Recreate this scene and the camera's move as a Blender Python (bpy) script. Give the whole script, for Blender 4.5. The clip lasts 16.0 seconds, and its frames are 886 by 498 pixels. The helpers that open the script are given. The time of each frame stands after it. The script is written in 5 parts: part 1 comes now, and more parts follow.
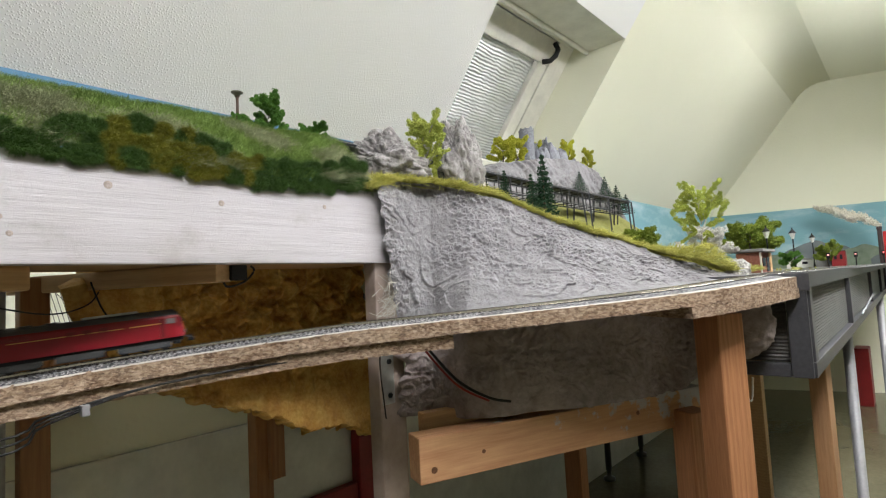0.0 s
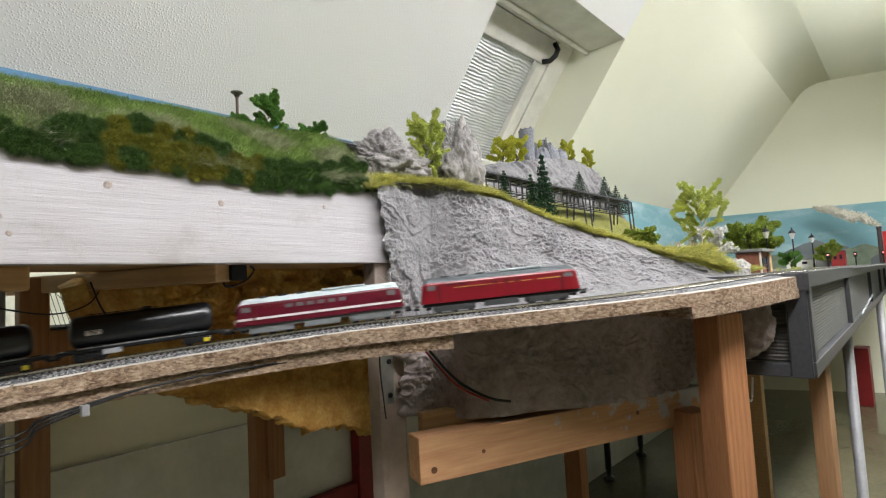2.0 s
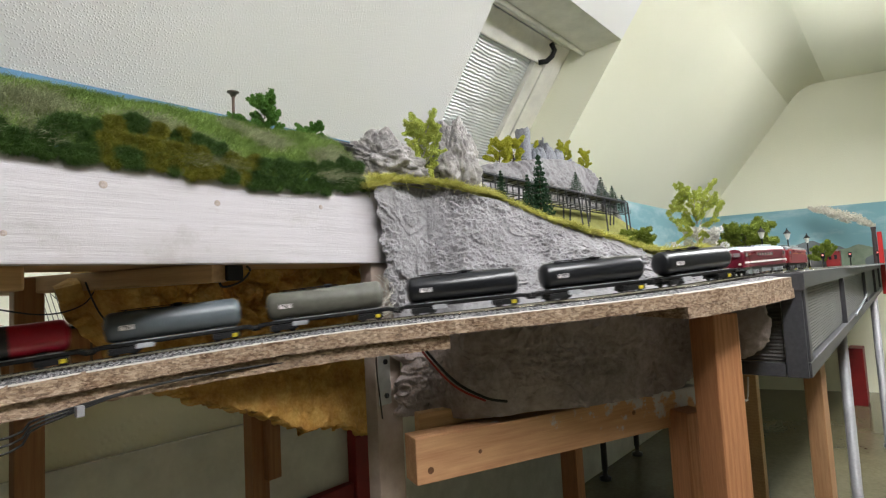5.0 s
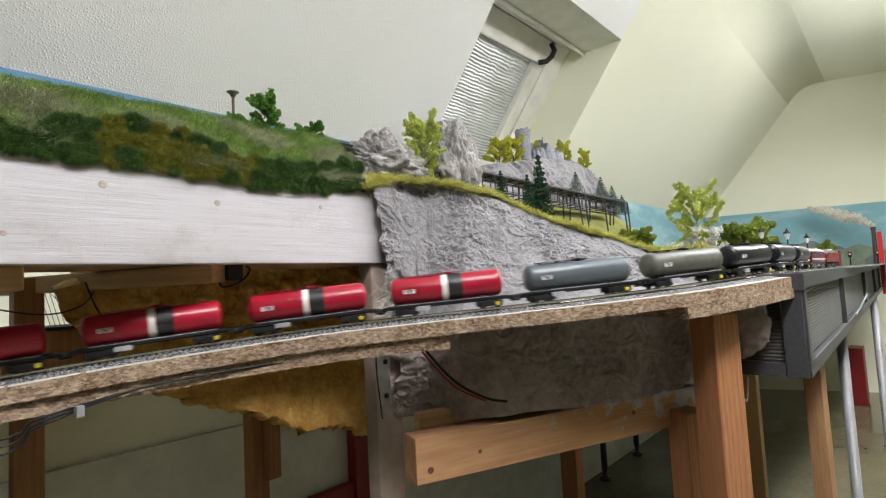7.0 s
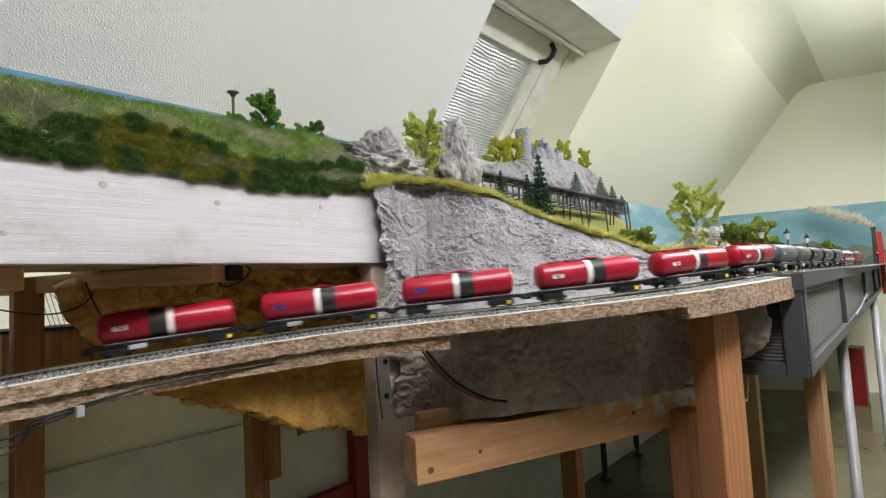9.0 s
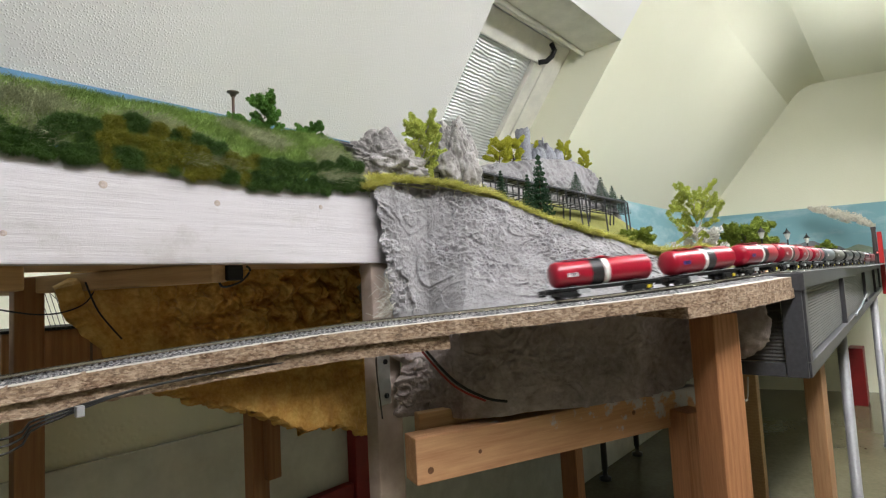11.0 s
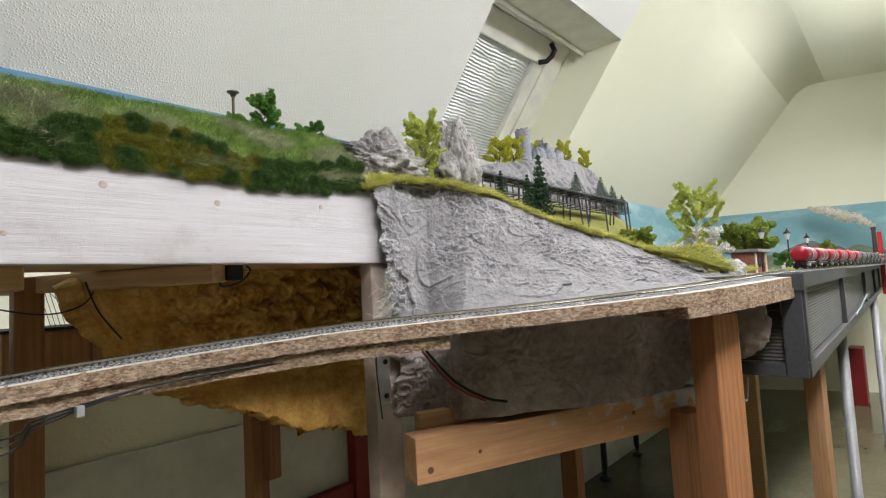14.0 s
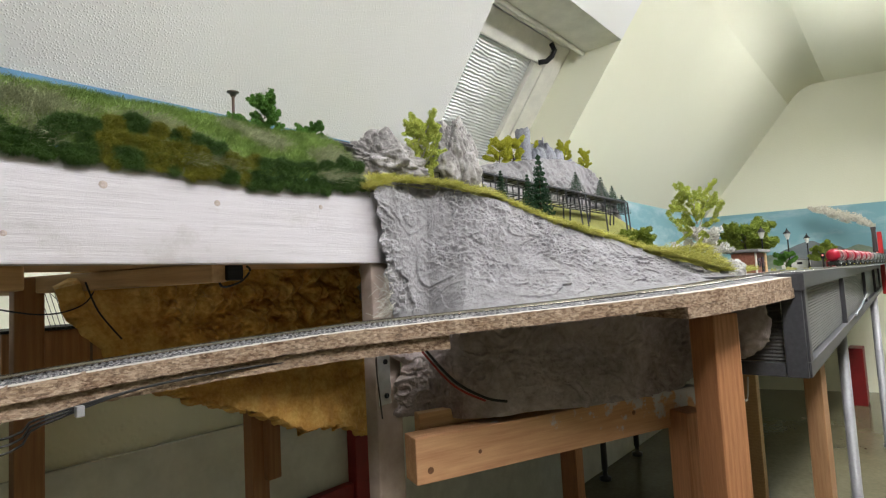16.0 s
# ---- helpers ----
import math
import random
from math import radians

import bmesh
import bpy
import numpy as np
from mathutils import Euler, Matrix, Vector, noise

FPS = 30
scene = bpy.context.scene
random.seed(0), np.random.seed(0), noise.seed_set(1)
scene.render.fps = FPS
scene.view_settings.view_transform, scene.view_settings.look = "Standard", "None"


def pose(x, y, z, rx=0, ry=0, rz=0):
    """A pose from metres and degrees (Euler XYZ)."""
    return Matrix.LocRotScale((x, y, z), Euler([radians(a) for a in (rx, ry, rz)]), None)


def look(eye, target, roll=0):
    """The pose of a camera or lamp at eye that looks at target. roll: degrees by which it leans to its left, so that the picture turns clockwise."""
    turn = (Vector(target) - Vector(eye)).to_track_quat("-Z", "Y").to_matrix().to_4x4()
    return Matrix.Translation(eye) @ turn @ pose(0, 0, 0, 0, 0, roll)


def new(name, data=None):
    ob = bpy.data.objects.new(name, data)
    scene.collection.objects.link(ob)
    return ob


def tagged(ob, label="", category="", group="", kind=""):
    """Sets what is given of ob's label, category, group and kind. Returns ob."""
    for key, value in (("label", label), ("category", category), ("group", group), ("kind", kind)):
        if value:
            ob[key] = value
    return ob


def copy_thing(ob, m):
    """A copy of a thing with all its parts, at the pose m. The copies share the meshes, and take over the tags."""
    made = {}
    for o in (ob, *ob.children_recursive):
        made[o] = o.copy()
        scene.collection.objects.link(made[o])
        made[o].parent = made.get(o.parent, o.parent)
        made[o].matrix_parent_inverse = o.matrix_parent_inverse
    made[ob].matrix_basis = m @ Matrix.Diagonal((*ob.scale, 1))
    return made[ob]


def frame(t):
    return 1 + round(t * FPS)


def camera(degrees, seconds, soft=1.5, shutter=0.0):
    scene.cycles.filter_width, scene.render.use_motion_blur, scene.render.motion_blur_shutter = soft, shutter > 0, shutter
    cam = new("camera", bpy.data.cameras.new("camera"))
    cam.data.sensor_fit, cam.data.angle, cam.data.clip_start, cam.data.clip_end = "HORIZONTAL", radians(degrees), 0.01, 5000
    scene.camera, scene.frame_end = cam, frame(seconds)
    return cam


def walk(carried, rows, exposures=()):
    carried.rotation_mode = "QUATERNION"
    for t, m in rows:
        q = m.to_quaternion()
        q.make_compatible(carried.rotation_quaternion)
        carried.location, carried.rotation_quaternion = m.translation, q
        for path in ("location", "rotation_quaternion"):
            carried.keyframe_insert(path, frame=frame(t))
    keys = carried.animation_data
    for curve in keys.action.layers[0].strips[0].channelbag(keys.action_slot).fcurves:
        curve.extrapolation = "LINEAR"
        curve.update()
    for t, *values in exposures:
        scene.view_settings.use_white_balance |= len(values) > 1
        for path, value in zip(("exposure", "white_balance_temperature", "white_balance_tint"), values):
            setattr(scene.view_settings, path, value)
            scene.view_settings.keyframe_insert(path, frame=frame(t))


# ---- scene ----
H = 1.05  # height of the camera above the floor
cam = camera(79.5, 16.0, soft=1.2, shutter=0.5)


def aim(left):
    """Pose of the camera, turned to its left by that many degrees."""
    a = radians(40.845 + left)
    return look((0, 0, H), (math.cos(a), math.sin(a), H + 0.0683), -3.07)


walk(cam, [(0.0, aim(0.39)), (0.5, aim(0.37)), (3.0, aim(0.37)), (3.5, aim(0.27)), (4.0, aim(0.10)),
           (4.5, aim(0.03)), (6.5, aim(-0.01)), (7.5, aim(0.0)), (16.0, aim(0.0))])

# ---- light ----
world = bpy.data.worlds.new("world")
scene.world = world
world.use_nodes = True
world.node_tree.nodes["Background"].inputs[0].default_value = (0.55, 0.65, 0.8, 1)
world.node_tree.nodes["Background"].inputs[1].default_value = 0.25
scene.view_settings.exposure = -0.15
LAMPS = [(3.75, -0.42), (2.0, -0.36), (0.22, -0.36)]
CEIL = 1.56 + H
for lu, lw in LAMPS:
    data = bpy.data.lights.new("ceiling_light_area", "AREA")
    data.shape, data.size, data.size_y, data.energy, data.color = "RECTANGLE", 1.2, 0.28, 10, (0.985, 0.985, 1.0)
    ob = new("ceiling_light_area", data)
    ob.matrix_world = look((lu, lw, CEIL - 0.445), (lu, lw, 0))


# ---- materials ----
def mat(name, build, rough=0.6, metal=0.0, spec=0.5):
    m = bpy.data.materials.new(name)
    m.use_nodes = True
    nt = m.node_tree
    b = nt.nodes["Principled BSDF"]
    b.inputs["Roughness"].default_value = rough
    b.inputs["Metallic"].default_value = metal
    b.inputs["Specular IOR Level"].default_value = spec
    build(nt, b)
    return m


def N(nt, kind, **kw):
    n = nt.nodes.new(kind)
    for k, v in kw.items():
        n.inputs[k.replace("_", " ")].default_value = v
    return n


def coords(nt, scale=(1, 1, 1), rot=(0, 0, 0)):
    tc = nt.nodes.new("ShaderNodeTexCoord")
    mp = N(nt, "ShaderNodeMapping", Scale=scale, Rotation=rot)
    nt.links.new(tc.outputs["Object"], mp.inputs["Vector"])
    return mp.outputs["Vector"]


def ramp(nt, fac, stops):
    r = nt.nodes.new("ShaderNodeValToRGB")
    els = r.color_ramp.elements
    while len(els) < len(stops):
        els.new(0.5)
    for el, (p, c) in zip(els, stops):
        el.position, el.color = p, (*c, 1)
    nt.links.new(fac, r.inputs["Fac"])
    return r.outputs["Color"]


def noise_fac(nt, vec, scale, detail=5.0, rough=0.6):
    n = N(nt, "ShaderNodeTexNoise", Scale=scale, Detail=detail, Roughness=rough)
    nt.links.new(vec, n.inputs["Vector"])
    return n.outputs["Fac"]


def mixc(nt, fac, a, b, kind="MIX"):
    n = nt.nodes.new("ShaderNodeMix")
    n.data_type, n.blend_type = "RGBA", kind
    for val, idx in ((fac, 0), (a, 6), (b, 7)):
        if isinstance(val, (int, float)):
            n.inputs[idx].default_value = val
        elif isinstance(val, tuple):
            n.inputs[idx].default_value = (*val, 1)
        else:
            nt.links.new(val, n.inputs[idx])
    return n.outputs[2]


def bump(nt, b, height, strength=0.3, dist=0.002):
    n = N(nt, "ShaderNodeBump", Strength=strength, Distance=dist)
    nt.links.new(height, n.inputs["Height"])
    nt.links.new(n.outputs["Normal"], b.inputs["Normal"])


def speckled(name, c1, c2, scale=200.0, rough=0.7, bump_s=0.3, dist=0.001, large=6.0, metal=0.0, spec=0.4, stretch=(1, 1, 1), vary=0.25):
    """Two colours mixed by a fine noise, with a slow drift over the whole and a fine relief."""
    def build(nt, b):
        v = coords(nt, stretch)
        fine = noise_fac(nt, v, scale, 6)
        slow = noise_fac(nt, v, large, 3)
        col = ramp(nt, fine, [(0.3, c1), (0.7, c2)])
        col = mixc(nt, vary, col, ramp(nt, slow, [(0.3, tuple(x * 0.55 for x in c1)), (0.7, tuple(min(1, x * 1.25) for x in c2))]))
        nt.links.new(col, b.inputs["Base Color"])
        if bump_s:
            bump(nt, b, fine, bump_s, dist)
    return mat(name, build, rough, metal, spec)


def plain(name, c, rough=0.5, metal=0.0, vary=0.12, scale=90.0, spec=0.5):
    return speckled(name, tuple(x * (1 - vary) for x in c), tuple(min(1, x * (1 + vary)) for x in c), scale, rough, 0.08, 0.0004, 12.0, metal, spec)


def wood(name, c1, c2, axis=0, rough=0.55, scale=26.0, ring=1.0):
    """Grain lines along one axis, with darker late wood and a few knots."""
    def build(nt, b):
        st = [1.0, 1.0, 1.0]
        st[axis] = 0.06
        v = coords(nt, tuple(st))
        warp = noise_fac(nt, v, scale * 0.6, 3)
        grain = noise_fac(nt, v, scale * 8, 5, 0.7)
        w = nt.nodes.new("ShaderNodeTexWave")
        w.wave_type, w.bands_direction = "BANDS", "Z" if axis != 2 else "X"
        w.inputs["Scale"].default_value = scale
        w.inputs["Distortion"].default_value = 7.0
        w.inputs["Detail"].default_value = 3.0
        nt.links.new(v, w.inputs["Vector"])
        col = ramp(nt, w.outputs["Fac"], [(0.0, c1), (1.0, c2)])
        col = mixc(nt, 0.5, col, ramp(nt, warp, [(0.3, c1), (0.7, c2)]))
        col = mixc(nt, 0.35, col, ramp(nt, grain, [(0.35, tuple(x * 0.6 for x in c1)), (0.65, c2)]))
        nt.links.new(col, b.inputs["Base Color"])
        bump(nt, b, grain, 0.25, 0.0006)
    return mat(name, build, rough, 0.0, 0.4)


def wall_paint(name, c, bump_s=0.5, dist=0.004, scale=85.0):
    """Rough-cast paint with small blobs."""
    def build(nt, b):
        v = coords(nt)
        vo = N(nt, "ShaderNodeTexVoronoi", Scale=scale)
        nt.links.new(v, vo.inputs["Vector"])
        dots = ramp(nt, vo.outputs["Distance"], [(0.10, (1, 1, 1)), (0.48, (0, 0, 0))])
        no = noise_fac(nt, v, scale * 0.55, 4)
        slow = noise_fac(nt, v, 1.3, 3)
        mx = nt.nodes.new("ShaderNodeMath")
        mx.operation = "MULTIPLY"
        nt.links.new(dots, mx.inputs[0])
        nt.links.new(no, mx.inputs[1])
        col = ramp(nt, slow, [(0.3, tuple(x * 0.965 for x in c)), (0.7, c)])
        nt.links.new(col, b.inputs["Base Color"])
        bump(nt, b, mx.outputs[0], bump_s, dist)
    return mat(name, build, 0.75, 0.0, 0.3)


M = {}
M["ceiling"] = wall_paint("white_roughcast", (0.82, 0.82, 0.80), 0.7, 0.0035, 185.0)
M["cream"] = wall_paint("cream_paint", (0.82, 0.815, 0.65), 0.35, 0.003, 70.0)
M["cream_ceiling"] = wall_paint("cream_ceiling_paint", (0.83, 0.83, 0.67), 0.3, 0.002, 110.0)
M["white"] = plain("white_paint", (0.78, 0.77, 0.74), 0.35, 0, 0.03)
M["dado"] = plain("glossy_grey_white_panel", (0.66, 0.66, 0.60), 0.14, 0, 0.04)
M["frame_white"] = plain("window_white", (0.74, 0.73, 0.66), 0.35, 0, 0.03)
M["black"] = plain("black_plastic", (0.009, 0.009, 0.010), 0.55, spec=0.3)
M["rubber"] = plain("black_cable_rubber", (0.01, 0.01, 0.01), 0.5)
M["red_cable"] = plain("red_cable", (0.25, 0.015, 0.012), 0.45)
M["steel"] = plain("galvanised_steel", (0.55, 0.56, 0.55), 0.38, 0.9)
M["rail"] = plain("rail_steel", (0.55, 0.52, 0.46), 0.25, 1.0)
M["sleeper"] = plain("dark_sleeper", (0.035, 0.03, 0.026), 0.7)
M["red_steel"] = plain("dark_red_paint", (0.23, 0.012, 0.012), 0.45)
M["desk"] = speckled("grey_painted_frame", (0.045, 0.045, 0.051), (0.075, 0.075, 0.082), 160, 0.42, 0.12, 0.0006)
M["pvc"] = plain("grey_plastic_pipe", (0.30, 0.30, 0.31), 0.35)
M["post_wood"] = wood("orange_brown_timber", (0.38, 0.155, 0.065), (0.60, 0.29, 0.14), 2, 0.5, 34)
M["beam_wood"] = wood("pine_timber", (0.50, 0.27, 0.15), (0.66, 0.40, 0.24), 0, 0.55, 20)
M["batten_wood"] = wood("pale_pine_batten", (0.50, 0.30, 0.14), (0.64, 0.42, 0.22), 0, 0.55, 24)
M["leg_wood"] = wood("brown_timber_leg", (0.24, 0.105, 0.04), (0.36, 0.17, 0.07), 2, 0.5, 22)


def floor_build(nt, b):
    v = coords(nt)
    a = noise_fac(nt, v, 3.0, 5)
    c = noise_fac(nt, v, 45.0, 4)
    col = ramp(nt, a, [(0.3, (0.13, 0.115, 0.06)), (0.7, (0.21, 0.185, 0.105))])
    col = mixc(nt, 0.25, col, ramp(nt, c, [(0.35, (0.06, 0.06, 0.04)), (0.7, (0.2, 0.19, 0.13))]))
    nt.links.new(col, b.inputs["Base Color"])
    bump(nt, b, c, 0.05, 0.0008)


M["floor"] = mat("olive_linoleum", floor_build, 0.16, 0, 0.5)


def board_build(nt, b):
    v = coords(nt, (0.05, 1, 1))
    g = noise_fac(nt, v, 140.0, 6, 0.7)
    v2 = coords(nt, (0.22, 1, 1))
    w = noise_fac(nt, v2, 16.0, 5)
    v3 = coords(nt, (1, 1, 1))
    st = noise_fac(nt, v3, 9.0, 6, 0.7)
    col = ramp(nt, g, [(0.25, (0.38, 0.36, 0.372)), (0.6, (0.50, 0.478, 0.495))])
    col = mixc(nt, 0.35, col, ramp(nt, w, [(0.33, (0.33, 0.31, 0.295)), (0.52, (0.51, 0.488, 0.508))]))
    col = mixc(nt, 0.22, col, ramp(nt, st, [(0.33, (0.26, 0.225, 0.19)), (0.42, (0.51, 0.488, 0.508))]))
    nt.links.new(col, b.inputs["Base Color"])
    bump(nt, b, g, 0.6, 0.0016)


M["board"] = mat("white_washed_plank", board_build, 0.5, 0, 0.4)


def osb_build(nt, b):
    v = coords(nt, (0.8, 0.8, 1.7))
    vo = N(nt, "ShaderNodeTexVoronoi", Scale=250.0)
    nt.links.new(v, vo.inputs["Vector"])
    n1 = noise_fac(nt, v, 165.0, 4, 0.8)
    n2 = noise_fac(nt, v, 30.0, 4)
    col = ramp(nt, n1, [(0.38, (0.035, 0.018, 0.012)), (0.48, (0.24, 0.15, 0.095)), (0.62, (0.55, 0.41, 0.29))])
    bw = nt.nodes.new("ShaderNodeRGBToBW")
    nt.links.new(vo.outputs["Color"], bw.inputs[0])
    col = mixc(nt, 0.45, col, ramp(nt, bw.outputs[0], [(0.25, (0.045, 0.025, 0.016)), (0.48, (0.27, 0.175, 0.11)), (0.8, (0.64, 0.51, 0.38))]))
    col = mixc(nt, 0.25, col, ramp(nt, n2, [(0.35, (0.20, 0.12, 0.07)), (0.65, (0.60, 0.47, 0.35))]))
    nt.links.new(col, b.inputs["Base Color"])
    bump(nt, b, n1, 0.8, 0.002)


M["osb"] = mat("chipboard_edge", osb_build, 0.8, 0, 0.2)


def ballast_build(nt, b):
    v = coords(nt)
    vo = N(nt, "ShaderNodeTexVoronoi", Scale=520.0)
    nt.links.new(v, vo.inputs["Vector"])
    bw = nt.nodes.new("ShaderNodeRGBToBW")
    nt.links.new(vo.outputs["Color"], bw.inputs[0])
    col = ramp(nt, bw.outputs[0], [(0.15, (0.03, 0.03, 0.035)), (0.5, (0.17, 0.17, 0.18)), (0.85, (0.48, 0.47, 0.46))])
    nt.links.new(col, b.inputs["Base Color"])
    bump(nt, b, vo.outputs["Distance"], 0.9, 0.003)


M["ballast"] = mat("grey_ballast", ballast_build, 0.85, 0, 0.3)


def rock_build(nt, b):
    v = coords(nt)
    n1 = noise_fac(nt, v, 14.0, 8, 0.65)
    n2 = noise_fac(nt, v, 150.0, 6, 0.7)
    n3 = noise_fac(nt, coords(nt, (1, 1, 0.45), (0.3, 0.5, 0.2)), 46.0, 5, 0.6)
    col = ramp(nt, n1, [(0.32, (0.145, 0.138, 0.142)), (0.52, (0.215, 0.207, 0.215)), (0.7, (0.31, 0.304, 0.316))])
    col = mixc(nt, 0.35, col, ramp(nt, n3, [(0.35, (0.165, 0.155, 0.16)), (0.65, (0.37, 0.36, 0.375))]))
    col = mixc(nt, 0.25, col, ramp(nt, n2, [(0.35, (0.13, 0.125, 0.128)), (0.65, (0.36, 0.355, 0.365))]))
    nt.links.new(col, b.inputs["Base Color"])
    ad = nt.nodes.new("ShaderNodeMath")
    ad.operation = "MULTIPLY_ADD"
    ad.inputs[1].default_value = 3.0
    nt.links.new(n3, ad.inputs[0])
    nt.links.new(n2, ad.inputs[2])
    bump(nt, b, ad.outputs[0], 0.55, 0.004)


M["rock"] = mat("grey_painted_plaster_rock", rock_build, 0.7, 0, 0.35)


def foam_build(nt, b):
    v = coords(nt)
    n1 = noise_fac(nt, v, 22.0, 6, 0.6)
    n2 = noise_fac(nt, v, 160.0, 5, 0.6)
    col = ramp(nt, n1, [(0.3, (0.36, 0.14, 0.015)), (0.5, (0.62, 0.33, 0.06)), (0.7, (0.76, 0.50, 0.15))])
    col = mixc(nt, 0.3, col, ramp(nt, n2, [(0.35, (0.28, 0.14, 0.03)), (0.65, (0.66, 0.48, 0.20))]))
    nt.links.new(col, b.inputs["Base Color"])
    bump(nt, b, n2, 0.5, 0.003)


M["foam"] = mat("yellow_building_foam", foam_build, 0.6, 0, 0.35)


def leafy(name, c1, c2, scale=260.0):
    def build(nt, b):
        v = coords(nt)
        n1 = noise_fac(nt, v, scale, 4)
        n2 = noise_fac(nt, v, 24.0, 3)
        g = nt.nodes.new("ShaderNodeNewGeometry")
        col = ramp(nt, n1, [(0.3, c1), (0.7, c2)])
        col = mixc(nt, 0.5, col, ramp(nt, g.outputs["Random Per Island"], [(0.0, c1), (1.0, c2)]))
        col = mixc(nt, 0.4, col, ramp(nt, n2, [(0.35, tuple(x * 0.5 for x in c1)), (0.65, c2)]))
        nt.links.new(col, b.inputs["Base Color"])
    return mat(name, build, 0.75, 0, 0.2)


M["turf"] = leafy("green_static_grass", (0.085, 0.15, 0.03), (0.34, 0.47, 0.13), 60.0)
M["turf_dry"] = leafy("dry_static_grass", (0.17, 0.20, 0.10), (0.52, 0.53, 0.34), 60.0)
M["turf_lime"] = leafy("yellow_green_grass", (0.38, 0.38, 0.05), (0.74, 0.71, 0.24), 60.0)
M["bush_dark"] = leafy("dark_green_foam_flock", (0.006, 0.028, 0.004), (0.062, 0.125, 0.020))
M["bush_olive"] = leafy("olive_foam_flock", (0.045, 0.058, 0.004), (0.20, 0.19, 0.016))
M["leaf_lime"] = leafy("bright_lime_foliage", (0.29, 0.38, 0.04), (0.64, 0.68, 0.18))
M["leaf_mid"] = leafy("mid_green_foliage", (0.035, 0.12, 0.015), (0.13, 0.28, 0.04))
M["leaf_yellow"] = leafy("yellow_green_foliage", (0.30, 0.31, 0.012), (0.60, 0.60, 0.07))
M["leaf_olive"] = leafy("olive_green_foliage", (0.08, 0.13, 0.01), (0.26, 0.32, 0.045))
M["leaf_fir"] = leafy("dark_fir_needles", (0.008, 0.03, 0.014), (0.03, 0.08, 0.035))
M["leaf_white"] = leafy("white_blossom", (0.55, 0.53, 0.50), (0.85, 0.84, 0.80))
M["bark"] = speckled("brown_bark", (0.06, 0.04, 0.025), (0.14, 0.10, 0.07), 300, 0.85)
M["birch"] = speckled("pale_birch_bark", (0.35, 0.33, 0.29), (0.7, 0.68, 0.62), 400, 0.7)


def sky_build(nt, b):
    v = coords(nt)
    n1 = noise_fac(nt, coords(nt, (1, 1, 3.0)), 2.6, 6, 0.6)
    col = ramp(nt, n1, [(0.50, (0.21, 0.41, 0.47)), (0.66, (0.36, 0.53, 0.57)), (0.8, (0.62, 0.68, 0.69))])
    nt.links.new(col, b.inputs["Base Color"])


M["sky_strip"] = mat("painted_sky_strip", sky_build, 0.6, 0, 0.3)
M["sky_blue"] = speckled("blue_paint_stripe", (0.09, 0.22, 0.36), (0.14, 0.30, 0.45), 60, 0.7, 0.4, 0.003, 3.0)


# ---- mesh helpers ----
def mesh_of(bm, material, smooth=False):
    me = bpy.data.meshes.new("mesh")
    bm.normal_update()
    bm.to_mesh(me)
    bm.free()
    for mm in (material if isinstance(material, (list, tuple)) else [material]):
        me.materials.append(mm)
    if smooth:
        me.polygons.foreach_set("use_smooth", [True] * len(me.polygons))
    return me


def part(name, bm, material, parent=None, label="", smooth=False):
    ob = new(name, bm if isinstance(bm, bpy.types.Mesh) else mesh_of(bm, material, smooth))
    if parent:
        ob.parent = parent
    if label:
        tagged(ob, label)
    return ob


def thing(name, at, label, category, group="", kind="", rz=0.0):
    ob = new(name)
    ob.matrix_world = pose(*at, 0, 0, rz)
    return tagged(ob, label, category, group, kind)


def box(bm, x0, x1, y0, y1, z0, z1, bevel=0.0, m=None):
    made = bmesh.ops.create_cube(bm, size=1.0)["verts"]
    bmesh.ops.scale(bm, vec=(abs(x1 - x0), abs(y1 - y0), abs(z1 - z0)), verts=made)
    bmesh.ops.translate(bm, vec=((x0 + x1) / 2, (y0 + y1) / 2, (z0 + z1) / 2), verts=made)
    if bevel:
        ed = list({e for v in made for e in v.link_edges})
        made = list({v for f in bmesh.ops.bevel(bm, geom=ed, offset=bevel, segments=2, affect="EDGES", profile=0.6)["faces"] for v in f.verts} | {v for v in made if v.is_valid})
    if m is not None:
        bmesh.ops.transform(bm, matrix=m, verts=made)
    return made


def boxed(x0, x1, y0, y1, z0, z1, bevel=0.0):
    bm = bmesh.new()
    box(bm, x0, x1, y0, y1, z0, z1, bevel)
    return bm


def tube(bm, points, radii, sides=8, cap=True):
    """A tube along a line of points, with a radius for each."""
    rings = []
    for i, p in enumerate(points):
        p = Vector(p)
        d = (Vector(points[min(i + 1, len(points) - 1)]) - Vector(points[max(i - 1, 0)])).normalized()
        a = d.cross(Vector((0.31, 0.2, 0.93)) if abs(d.z) < 0.9 else Vector((1, 0.1, 0))).normalized()
        c = d.cross(a)
        r = radii[i] if isinstance(radii, (list, tuple)) else radii
        rings.append([bm.verts.new(p + (a * math.cos(k * math.tau / sides) + c * math.sin(k * math.tau / sides)) * r) for k in range(sides)])
    for r0, r1 in zip(rings, rings[1:]):
        for k in range(sides):
            bm.faces.new((r0[k], r0[(k + 1) % sides], r1[(k + 1) % sides], r1[k]))
    if cap:
        bm.faces.new(rings[0][::-1])
        bm.faces.new(rings[-1])


def tubed(points, radii, sides=8):
    bm = bmesh.new()
    tube(bm, points, radii, sides)
    return bm


